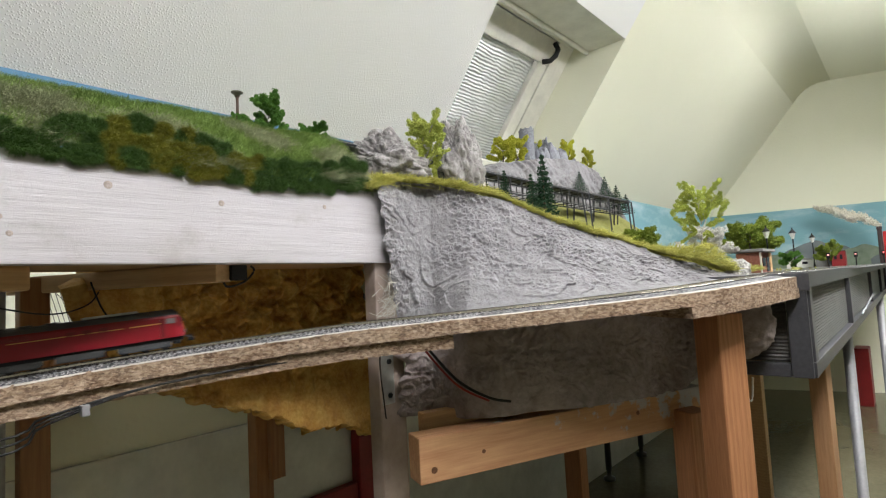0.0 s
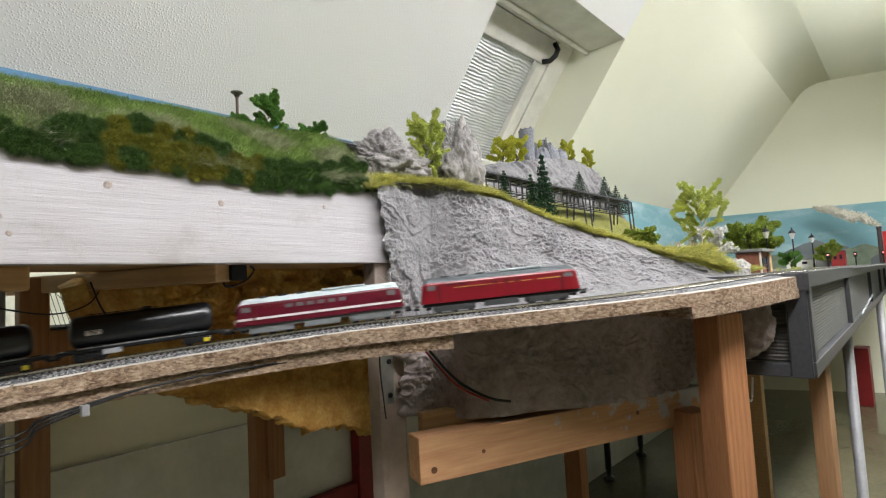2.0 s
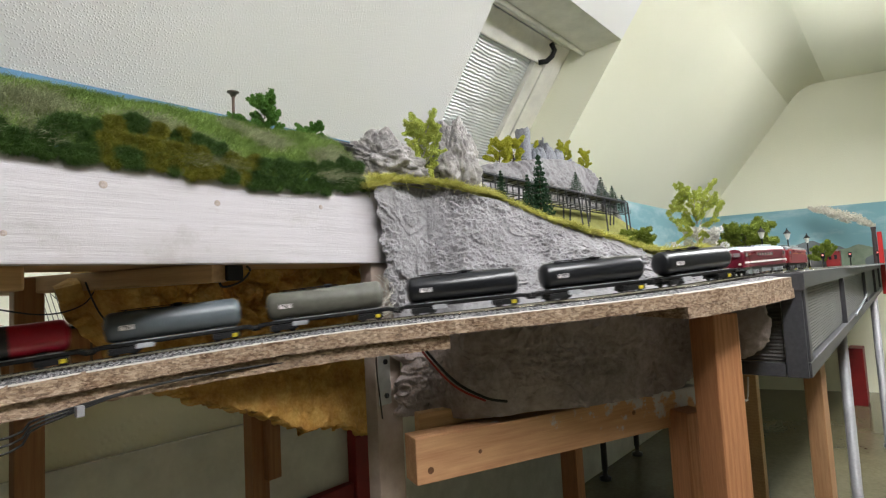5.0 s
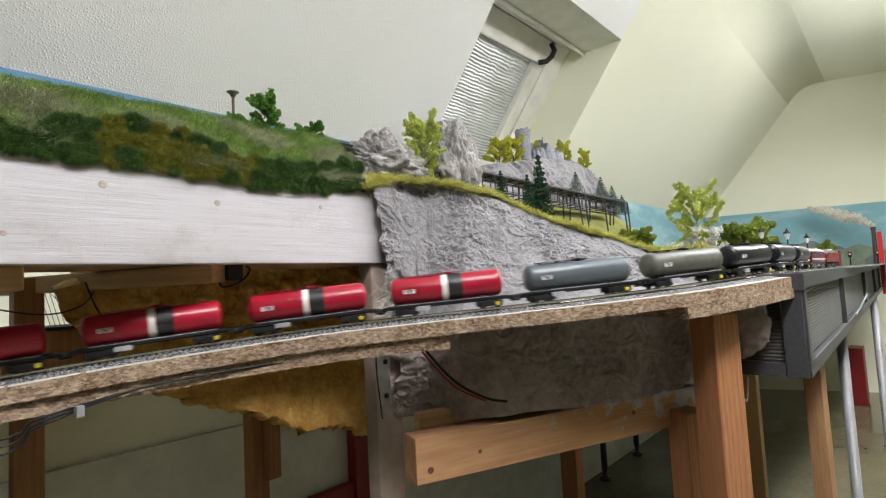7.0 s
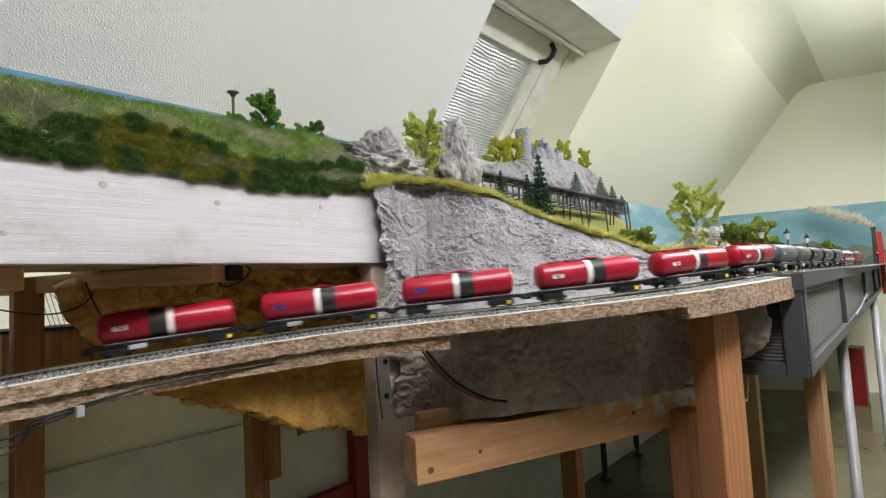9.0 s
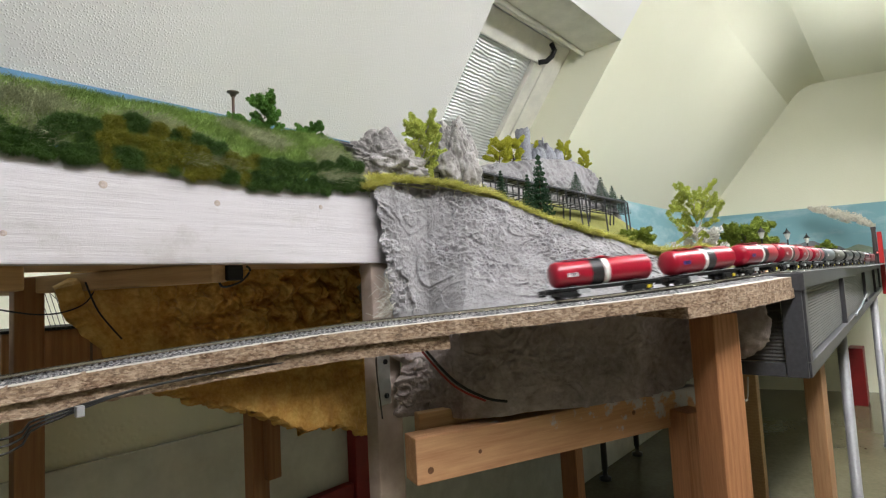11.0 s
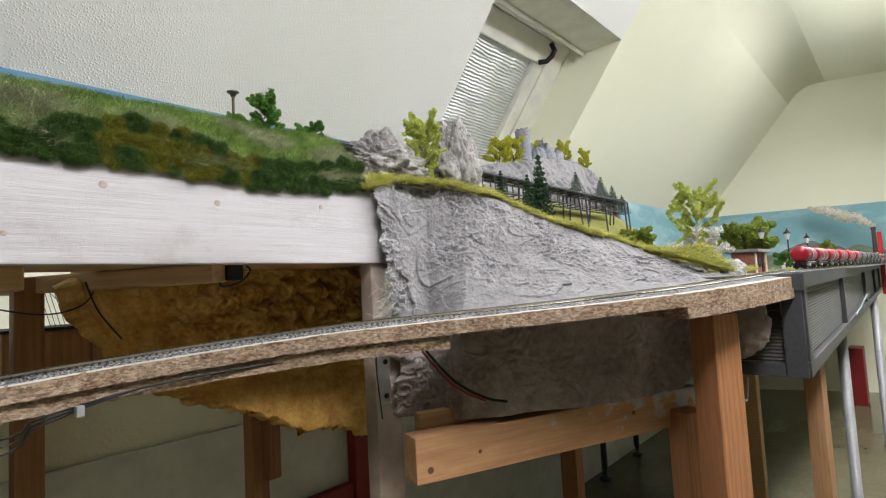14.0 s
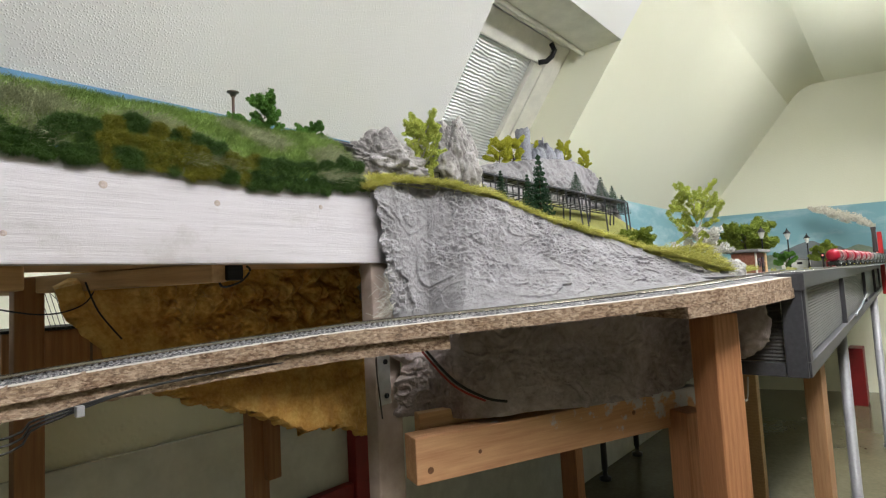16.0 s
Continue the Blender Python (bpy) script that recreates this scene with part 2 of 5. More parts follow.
def lathe(bm, profile, sides=16, axis="Z", at=(0, 0, 0)):
    """A turned body from (radius, height) pairs."""
    pts = [Vector((0, 0, h)) for _, h in profile]
    rings = []
    for r, h in profile:
        ring = []
        for k in range(sides):
            a = k * math.tau / sides
            x, y = r * math.cos(a), r * math.sin(a)
            co = {"Z": (x, y, h), "X": (h, x, y), "Y": (x, h, y)}[axis]
            ring.append(bm.verts.new(Vector(co) + Vector(at)))
        rings.append(ring)
    for r0, r1 in zip(rings, rings[1:]):
        for k in range(sides):
            bm.faces.new((r0[k], r0[(k + 1) % sides], r1[(k + 1) % sides], r1[k]))
    bm.faces.new(rings[0][::-1])
    bm.faces.new(rings[-1])


def fbm(p, scale, octaves=4):
    return noise.fractal(Vector(p) * scale, 1.0, 2.0, octaves)


def raw_mesh(verts, faces, material, smooth=False):
    me = bpy.data.meshes.new("mesh")
    me.from_pydata(verts, [], faces)
    for mm in (material if isinstance(material, (list, tuple)) else [material]):
        me.materials.append(mm)
    if smooth:
        me.polygons.foreach_set("use_smooth", [True] * len(me.polygons))
    return me


def grid_mesh(fn, nu, nv, material, smooth=True):
    """A sheet from fn(a, b), both from 0 to 1."""
    verts = [tuple(fn(i / nu, j / nv)) for j in range(nv + 1) for i in range(nu + 1)]
    faces = [(j * (nu + 1) + i, j * (nu + 1) + i + 1, (j + 1) * (nu + 1) + i + 1, (j + 1) * (nu + 1) + i) for j in range(nv) for i in range(nu)]
    return raw_mesh(verts, faces, material, smooth)


def lerp(a, b, t):
    return a + (b - a) * t


def table(rows, x):
    """Value at x between rows of (x, value)."""
    return float(np.interp(x, [r[0] for r in rows], [r[1] for r in rows]))


# ---- the track's way ----
def way_points():
    s = np.arange(-3.4, 5.3, 0.005)
    knots = [-0.4, -0.399, 0.2, 0.4, 0.6, 0.8, 1.0, 1.2, 1.5, 2.4, 2.8]
    bends = [0.0, -1.472, -1.489, -0.459, 1.184, 1.736, 0.852, 0.392, -0.122, 0.06, 0.0]
    k = np.interp(s, knots, bends)
    th = np.cumsum(k) * 0.005
    th += 0.277 - np.interp(-0.4, s, th)
    x, y = np.cumsum(np.cos(th)) * 0.005, np.cumsum(np.sin(th)) * 0.005
    x += 0.215 - np.interp(0, s, x)
    y += 0.743 - np.interp(0, s, y)
    z = np.where(s < 0.85, s - 0.85, np.where(s < 1.25, (s - 0.85) - (s - 0.85) ** 2 / 0.8, 0.2)) - 0.2
    z = 0.0508 * z - 0.007 - 0.022 * np.maximum(0, 0.3 - np.maximum(s, -0.3))
    return s, x, y, z + H


WAY = way_points()


def on_way(s, side=0.0, up=0.0):
    """Point at s along the track, off to the far side, above the rail's head."""
    x, y, z = (float(np.interp(s, WAY[0], q)) for q in WAY[1:])
    dx = float(np.interp(s + 0.01, WAY[0], WAY[1]) - np.interp(s - 0.01, WAY[0], WAY[1]))
    dy = float(np.interp(s + 0.01, WAY[0], WAY[2]) - np.interp(s - 0.01, WAY[0], WAY[2]))
    n = math.hypot(dx, dy)
    return Vector((x - dy / n * side, y + dx / n * side, z + up))


# ---- the room ----
WALL = 1.355          # the side wall
KNEE = 0.49 + H       # where the slope begins
SLOPE = 1.3256        # rise of the slope over its run
WX0, WX1, WZ0, WZ1 = 1.49, 2.385, 0.36 + H, 1.088 + H   # the roof window's opening


def slope_y(z):
    return WALL - (z - KNEE) / SLOPE


def gable_x(y):
    return 5.264 + 0.282 * (WALL - y)


def build_room():
    fl = part("floor", boxed(-5.4, 6.9, -5.2, 1.6, -0.1, 0.0), M["floor"])
    tagged(fl, "glossy olive-grey linoleum floor reflecting the table legs", "floor", kind="structure")
    prof = [(WALL + 0.12, KNEE - 0.12 * SLOPE), (slope_y(WZ0), WZ0), (slope_y(WZ1), WZ1), (0.66, KNEE + (WALL - 0.66) * SLOPE), (0.625, KNEE + (WALL - 0.625) * SLOPE)]
    y0, z0 = prof[-1]
    for k in range(1, 15):
        a = k / 14 * math.atan(SLOPE)
        th = math.atan(SLOPE)
        r = (CEIL - z0) / (1 - math.cos(th))
        prof.append((y0 - r * (math.sin(th) - math.sin(th - a)), z0 + r * (math.cos(th - a) - math.cos(th))))
    prof.append((prof[-1][0] - 0.03, CEIL))
    prof.append((-5.2, CEIL))
    xs = [-5.4, WX0, WX1, 6.9]
    verts = [(x, y, z) for (y, z) in prof for x in xs]
    faces = []
    for j in range(len(prof) - 1):
        for i in range(3):
            if j == 1 and i == 1:
                continue
            faces.append((j * 4 + i, (j + 1) * 4 + i, (j + 1) * 4 + i + 1, j * 4 + i + 1))
    ce = part("ceiling", raw_mesh(verts, faces, [M["ceiling"], M["cream_ceiling"]]), None)
    sm = ce.data.polygons
    for poly in sm:
        poly.material_index = 1 if poly.center.x > WX1 else 0
        poly.use_smooth = poly.center.z > z0 - 0.03 and poly.center.y > -1
    so = ce.modifiers.new("thick", "SOLIDIFY")
    so.thickness, so.offset = 0.32, 1.0
    if (Vector(ce.data.polygons[0].normal)).z < 0:
        so.offset = -1.0
    tagged(ce, "white rough-cast attic slope curving into a flat ceiling", "ceiling", kind="structure")
    w = part("wall_side", boxed(-5.4, 5.6, WALL, WALL + 0.15, 0, WZ0 - 0.01), M["cream"])
    for x0, x1 in ((-5.4, WX0 - 0.002), (WX1 + 0.002, 5.6)):
        u = part("wall_side_upper", boxed(x0, x1, WALL, WALL + 0.15, WZ0 - 0.01, KNEE + 0.02), M["cream"])
        tagged(u, "cream painted knee wall beside the roof window", "wall", kind="structure")
    tagged(w, "cream painted knee wall behind the layout", "wall", kind="structure")
    bm = bmesh.new()
    a, b = (gable_x(1.6), 1.6), (gable_x(-5.2), -5.2)
    v = [bm.verts.new((x + dx, y, z)) for (x, y) in (a, b) for dx in (0, 0.15) for z in (0, CEIL + 0.1)]
    for f in ((0, 1, 5, 4), (2, 6, 7, 3), (0, 2, 3, 1), (4, 5, 7, 6), (1, 3, 7, 5), (0, 4, 6, 2)):
        bm.faces.new([v[i] for i in f])
    bmesh.ops.recalc_face_normals(bm, faces=bm.faces)
    w = part("wall_gable", bm, M["cream"])
    tagged(w, "cream painted gable wall at the room's end", "wall", kind="structure")
    w = part("wall_back", boxed(-5.4, 6.9, -5.2, -5.05, 0, CEIL), M["cream"])
    tagged(w, "plain cream wall of the aisle", "wall", kind="structure")
    w = part("wall_near", boxed(-5.4, -5.25, -5.2, 1.6, 0, CEIL), M["cream"])
    tagged(w, "plain cream end wall", "wall", kind="structure")
    d = part("dado", boxed(-3.2, 5.2, WALL - 0.018, WALL - 0.002, 0, H - 0.334, 0.003), M["dado"])
    tagged(d, "glossy grey-white panel along the foot of the wall", "wall panel", kind="structure")
    s = part("blue_stripe", boxed(-3.2, WX0 - 0.01, WALL - 0.005, WALL - 0.001, KNEE - 0.25, KNEE), M["sky_blue"])
    tagged(s, "blue painted stripe along the top of the knee wall", "backdrop", kind="structure")
    s = part("sky_strip_side", boxed(WX1 + 0.01, 5.26, WALL - 0.005, WALL - 0.001, H - 0.03, KNEE), M["sky_strip"])
    tagged(s, "light blue painted sky strip along the wall", "backdrop", kind="structure")
    bm = bmesh.new()
    n = Vector((-1, -0.282, 0)).normalized() * 0.004
    v = [bm.verts.new(Vector((gable_x(y), y, z)) + n * k) for y in (WALL - 0.006, -1.6) for k in (0.4, 1.4) for z in (H - 0.05, KNEE)]
    for f in ((0, 1, 5, 4), (2, 6, 7, 3), (0, 2, 3, 1), (4, 5, 7, 6), (1, 3, 7, 5), (0, 4, 6, 2)):
        bm.faces.new([v[i] for i in f])
    bmesh.ops.recalc_face_normals(bm, faces=bm.faces)
    s = part("sky_strip_gable", bm, M["sky_strip"])
    tagged(s, "light blue printed sky backdrop with small clouds", "backdrop", kind="structure")


def build_window():
    """Roof window in the slope, with a crinkled silver blind behind its sash."""
    up = Vector((0, -1, SLOPE)).normalized()
    out = Vector((0, SLOPE, 1)).normalized()
    base = Vector((WX0, slope_y(WZ0), WZ0))
    wide = WX1 - WX0
    head = (WZ1 - WZ0) / up.z
    high = head - 0.06
    deep = 0.25
    m = Matrix.Translation(base + out * deep) @ Matrix((Vector((1, 0, 0)), up, out)).transposed().to_4x4()
    win = new("window_1")
    win.matrix_world = m
    tagged(win, "white roof window in the attic slope with a crinkled silver blind", "window", kind="structure")
    f = 0.085
    for nm, b in (("frame_rail", (-0.02, wide + 0.02, high - 0.07, high + 0.02, -0.02, 0.05)), ("frame_rail", (-0.02, wide + 0.02, -0.02, 0.06, -0.02, 0.05)),
                  ("frame_stile", (-0.02, f, 0.06, high - 0.07, -0.02, 0.05)), ("frame_stile", (wide - 0.13, wide + 0.02, 0.06, high - 0.07, -0.02, 0.05))):
        part(nm, boxed(*b, 0.004), M["frame_white"], win)
    # lining above the frame: level from the opening's edge, then a ledge in front of the frame
    bm = bmesh.new()
    sec = [(head + 0.001, -deep + 0.001), (head - 0.112, -0.10), (head - 0.112, -0.021), (head + 0.001, -0.021)]
    ends = [[bm.verts.new((x, y, z)) for y, z in sec] for x in (0.001, wide - 0.001)]
    for k in range(4):
        bm.faces.new((ends[0][k], ends[0][(k + 1) % 4], ends[1][(k + 1) % 4], ends[1][k]))
    bm.faces.new(ends[0][::-1])
    bm.faces.new(ends[1])
    bmesh.ops.recalc_face_normals(bm, faces=bm.faces)
    part("head_lining", bm, M["frame_white"], win)
    sash = part("sash", boxed(f + 0.004, wide - 0.134, high - 0.19, high - 0.074, -0.015, 0.035, 0.006), M["frame_white"], win)
    for b in ((f + 0.004, f + 0.07, 0.14, high - 0.192, -0.015, 0.035), (wide - 0.21, wide - 0.134, 0.14, high - 0.192, -0.015, 0.035), (f + 0.004, wide - 0.134, 0.064, 0.138, -0.015, 0.035)):
        part("sash_bar", boxed(*b, 0.006), M["frame_white"], sash)
    # a crinkled blind: fine uneven ripples across
    x0, x1, y0, y1 = f + 0.07, wide - 0.21, 0.138, high - 0.19

    def blind(a, b):
        x, y = lerp(x0, x1, a), lerp(y0, y1, b)
        ph = y * 430 + 3.0 * noise.noise(Vector((x * 9, y * 10, 3))) + 2.2 * noise.noise(Vector((x * 60, y * 34, 7)))
        return (x, y, 0.012 + 0.0019 * math.sin(ph) * (0.8 + 0.5 * noise.noise(Vector((x * 20, y * 30, 1)))))
    part("blind", grid_mesh(blind, 90, 420, M["blind"]), None, win, "crinkled silver-white thermal blind")
    part("pane", boxed(x0 - 0.01, x1 + 0.01, y0 - 0.01, y1 + 0.01, 0.028, 0.033), M["glass"], win)
    hb = bmesh.new()
    tube(hb, [(wide - 0.168, high - 0.085, -0.022), (wide - 0.160, high - 0.105, -0.05), (wide - 0.168, high - 0.135, -0.058), (wide - 0.185, high - 0.165, -0.055), (wide - 0.205, high - 0.185, -0.03)], 0.012, 10)
    part("handle", hb, M["black"], win, "black curved window handle", True)
    part("rod", tubed([(0.004, head - 0.118, -0.10), (wide - 0.004, head - 0.118, -0.10)], 0.011, 12), M["frame_white"], win)


def build_lights():
    for lu, lw in LAMPS:
        li = thing("ceiling_light", (lu, lw, CEIL - 0.27), "long white fluorescent light hanging from two rods, switched on", "ceiling light", "ceiling lights")
        for x in (-0.4, 0.4):
            part("rod", tubed([(x, 0, -0.001), (x, 0, 0.27)], 0.006, 8), M["white"], li)
        part("housing", boxed(-0.65, 0.65, -0.16, 0.16, -0.06, 0.0, 0.006), M["white"], li)
        part("diffuser", boxed(-0.62, 0.62, -0.14, 0.14, -0.165, -0.062, 0.02), M["glow"], li)


# ---- timber frame and tables ----
def timber(name, x0, x1, y0, y1, z0, z1, material, label, rz=0.0, about=None, bevel=0.003):
    """A sawn timber; its own axes run along its faces."""
    cx, cy = ((x0 + x1) / 2, (y0 + y1) / 2) if about is None else about
    ob = part(name, boxed(x0 - cx, x1 - cx, y0 - cy, y1 - cy, 0, z1 - z0, bevel), material)
    ob.matrix_world = pose(cx, cy, z0, 0, 0, rz)
    return tagged(ob, label, "timber")


def build_frame():
    # plank that edges the upper deck
    ob = part("edge_plank", boxed(-1.6, 0.622, 0.645, 0.668, H + 0.042, H + 0.158, 0.002), M["board"])
    tagged(ob, "whitewashed pine plank edging the grassy deck, grain showing through", "plank")
    for kx, kz, kr in ((0.192, 0.128, 0.0045), (0.318, 0.118, 0.004), (0.100, 0.088, 0.003), (0.108, 0.072, 0.003), (0.475, 0.125, 0.0035)):
        bm = bmesh.new()
        lathe(bm, [(kr * 0.5, -0.0004), (kr, -0.0001), (kr, 0.0008)], 12, "Y")
        k = part("knot", bm, M["knot_pale"], ob, "brownish knot showing through the whitewash")
        k.location = (kx, 0.645, H + kz)
    # plate added under the hill so that its shadow falls on the train
    ob = part("deck_panel", boxed(-1.6, 0.66, 0.67, 0.87, H + 0.046, H + 0.058), M["batten_wood"])
    tagged(ob, "plywood plate under the grass hill, added to shade the space below", "deck panel")
    timber("batten", -1.0, 0.135, 0.70, 0.735, H + 0.018, H + 0.044, M["batten_wood"], "pale pine batten under the deck")
    timber("batten", -0.20, 0.20, -0.016, 0.016, H + 0.020, H + 0.045, M["batten_wood"], "pale pine batten with staples under the deck", -64, (0.0, 0.0)).location = (0.255, 0.872, H + 0.020)
    timber("table_leg", 0.172, 0.208, 0.955, 0.99, 0, H + 0.044, M["leg_wood"], "dark shaded timber leg under the deck")
    timber("table_leg", 0.624, 0.664, 1.13, 1.17, 0, H - 0.10, M["leg_wood"], "brown timber leg by the wall")
    cl = timber("cleat", 0.650, 0.684, 1.112, 1.1295, H - 0.415, H - 0.10, M["leg_wood"], "brown timber cleat screwed to the leg by the wall")
    for dx, dz in ((-0.008, 0.27), (0.012, 0.285), (0.010, 0.24), (-0.004, 0.15)):
        bm = bmesh.new()
        lathe(bm, [(0.003, -0.0012), (0.004, 0.0)], 8, "Y")
        o = part("screw", bm, M["black"], cl)
        o.location = (dx, -0.0088, dz)
    timber("table_leg", 0.120, 0.160, 0.975, 1.005, 0, H + 0.04, M["pvc"], "pale grey slim leg under the deck")
    # post beside the plaster rock
    timber("support_post", 0.574, 0.630, 0.652, 0.68, 0, H + 0.044, M["post_plaster"], "timber post smeared with grey plaster")
    pl = part("fixing_plate", boxed(-0.013, 0.013, -0.002, 0.0, -0.040, 0.040, 0.0008), M["steel"])
    pl.matrix_world = pose(0.590, 0.651, H - 0.146)
    tagged(pl, "galvanised fixing plate with two bolt holes", "fixing plate")
    for dz in (-0.026, 0.028):
        bm = bmesh.new()
        lathe(bm, [(0.0045, -0.0035), (0.0045, 0.0)], 6, "Y")
        o = part("bolt", bm, M["black"], pl)
        o.location = (0.002, -0.001, dz)
    # cross beam under the rock
    a, b = Vector((0.553, 0.55)), Vector((1.097, 0.32))
    d = b - a
    ob = part("cross_beam", boxed(0, d.length, 0, 0.042, 0, 0.066, 0.002), M["beam_plaster"])
    ob.matrix_world = pose(a.x, a.y, H - 0.283, 0, 0, math.degrees(math.atan2(d.y, d.x)))
    tagged(ob, "pine cross beam with knots and smears of grey plaster", "timber")
    for kx, kz, kr in ((0.022, 0.018, 0.005), (0.105, 0.030, 0.0032), (0.42, 0.040, 0.004)):
        bm = bmesh.new()
        lathe(bm, [(kr * 0.55, -0.0005), (kr, -0.0002), (kr, 0.0008)], 12, "Y")
        k = part("knot", bm, M["knot"], ob, "dark knot in the wood")
        k.location = (kx, 0.0, kz)
    ob = part("brace_board", boxed(0, d.length - 0.03, 0, 0.02, 0, 0.05, 0.002), M["batten_wood"])
    ob.matrix_world = pose(a.x + 0.045, a.y + 0.034, H - 0.245, 0, 0, math.degrees(math.atan2(d.y, d.x)))
    tagged(ob, "rough pine board behind the cross beam", "timber")
    # front post under the ramp
    ob = part("support_post", boxed(0, 0.052, 0, 0.052, 0, H - 0.069, 0.003), M["post_wood"])
    ob.matrix_world = pose(0.915, 0.2375, 0, 0, 0, -30.5)
    tagged(ob, "orange-brown timber post carrying the ramp", "timber")
    timber("support_post", 1.01, 1.06, 0.30, 0.35, 0, H - 0.25, M["post_wood"], "brown timber post behind the cross beam", -30)
    # legs under the grey table
    timber("table_leg", 1.50, 1.59, 0.170, 0.205, 0, H - 0.19, M["leg_pale"], "pale timber leg of the grey table")
    for x, y in ((2.75, 0.228), (3.95, 0.16)):
        bm = bmesh.new()
        lathe(bm, [(0.024, 0), (0.024, 0.02), (0.019, 0.022), (0.019, H - 0.19)], 20)
        ob = part("table_leg", bm, M["pvc"], smooth=True)
        ob.matrix_world = pose(x, y, 0)
        tagged(ob, "round grey metal leg of the grey table", "table leg")
    timber("table_leg", 2.45, 2.52, 0.62, 0.68, 0, H - 0.19, M["post_wood"], "brown timber leg under the far table")
    timber("table_leg", 2.72, 2.78, 0.55, 0.61, 0, H - 0.19, M["batten_wood"], "thin pine leg under the far table")
    timber("table_leg", 1.95, 2.01, 1.05, 1.12, 0, H - 0.19, M["post_wood"], "brown timber leg by the wall")


def build_table():
    """Grey painted module box with recessed panels, on legs."""
    X0, X1, Y0, Z0, Z1 = 1.10, 5.1, 0.14, H - 0.191, H - 0.012
    t = thing("grey_table", (X0, Y0, Z0), "dark grey painted layout table with recessed ribbed panels", "table")
    L, D, Z = X1 - X0, 1.2, Z1 - Z0
    part("table_top", boxed(0, L, 0.0, D, Z - 0.014, Z, 0.002), M["desk"], t)
    part("rim", boxed(0, L, -0.006, 0.012, Z - 0.026, Z + 0.003, 0.002), M["desk"], t)
    part("bottom_rail", boxed(0, L, -0.004, 0.014, 0, 0.026, 0.002), M["desk"], t)
    for x in (0.0, 0.76, 1.78, 2.7, 3.4, L - 0.04):
        part("stile", boxed(x, x + 0.032, -0.004, 0.014, 0.027, Z - 0.027, 0.002), M["desk"], t)
    part("ribbed_panel", ribbed(0.0, L, 0.008, 0.028, Z - 0.028, "front"), M["rib"], t, "grey finely ribbed panel")
    part("end_rim", boxed(-0.010, 0.012, -0.006, D, Z - 0.030, Z + 0.001, 0.002), M["desk"], t)
    part("end_stile", boxed(-0.008, 0.014, 0.0, 0.032, 0, Z - 0.015, 0.002), M["desk"], t)
    part("end_stile", boxed(-0.008, 0.014, D - 0.04, D, 0, Z - 0.015, 0.002), M["desk"], t)
    part("end_rail", boxed(-0.006, 0.012, 0.033, D - 0.042, 0, 0.024, 0.002), M["desk"], t)
    part("end_panel", ribbed(0.034, D - 0.044, 0.006, 0.025, Z - 0.016, "end"), M["rib_dark"], t, "dark woven end panel")
    part("table_back", boxed(0.02, L, D - 0.02, D, 0, Z - 0.015), M["desk"], t)
    br = bmesh.new()
    tube(br, [(1.02, -0.008, 0.03), (1.75, -0.008, 0.062)], 0.0035, 6)
    part("tape_strip", br, M["clear"], t, "strip of clear sticky tape")


def ribbed(a0, a1, off, z0, z1, side):
    """A panel with fine horizontal ribs."""
    n = 44
    bm = bmesh.new()
    prof = [(off - (0.0016 if k % 2 else 0.0), lerp(z0, z1, k / n)) for k in range(n + 1)]
    rows = []
    for o, z in prof:
        rows.append([bm.verts.new((a, o, z) if side == "front" else (o, a, z)) for a in (a0, a1)])
    for r0, r1 in zip(rows, rows[1:]):
        bm.faces.new((r0[0], r0[1], r1[1], r1[0]))
    return bm


# ---- the ramp and the track ----
def sweep(s0, s1, step, section, closed=True):
    """A section of (side, up) points carried along the track."""
    n = max(2, int((s1 - s0) / step))
    verts, faces = [], []
    k = len(section)
    for i in range(n + 1):
        s = lerp(s0, s1, i / n)
        verts += [tuple(on_way(s, a, b)) for a, b in section]
    for i in range(n):
        for j in range(k if closed else k - 1):
            faces.append((i * k + j, i * k + (j + 1) % k, (i + 1) * k + (j + 1) % k, (i + 1) * k + j))
    if closed:
        faces += [tuple(range(k))[::-1], tuple(n * k + j for j in range(k))]
    return verts, faces


def swept(name, s0, s1, section, material, parent=None, label="", step=0.03, rough=0.0):
    v, f = sweep(s0, s1, step, section)
    if rough:
        v = [tuple(Vector(p) + Vector((0, 0, rough * noise.noise(Vector(p) * 160)))+ Vector((rough * noise.noise(Vector(p) * 140), rough * noise.noise(Vector(p) * 150), 0))) for p in v]
    me = raw_mesh(v, f, material)
    bm = bmesh.new()
    bm.from_mesh(me)
    bmesh.ops.recalc_face_normals(bm, faces=bm.faces)
    bm.to_mesh(me)
    bm.free()
    return part(name, me, None, parent, label)


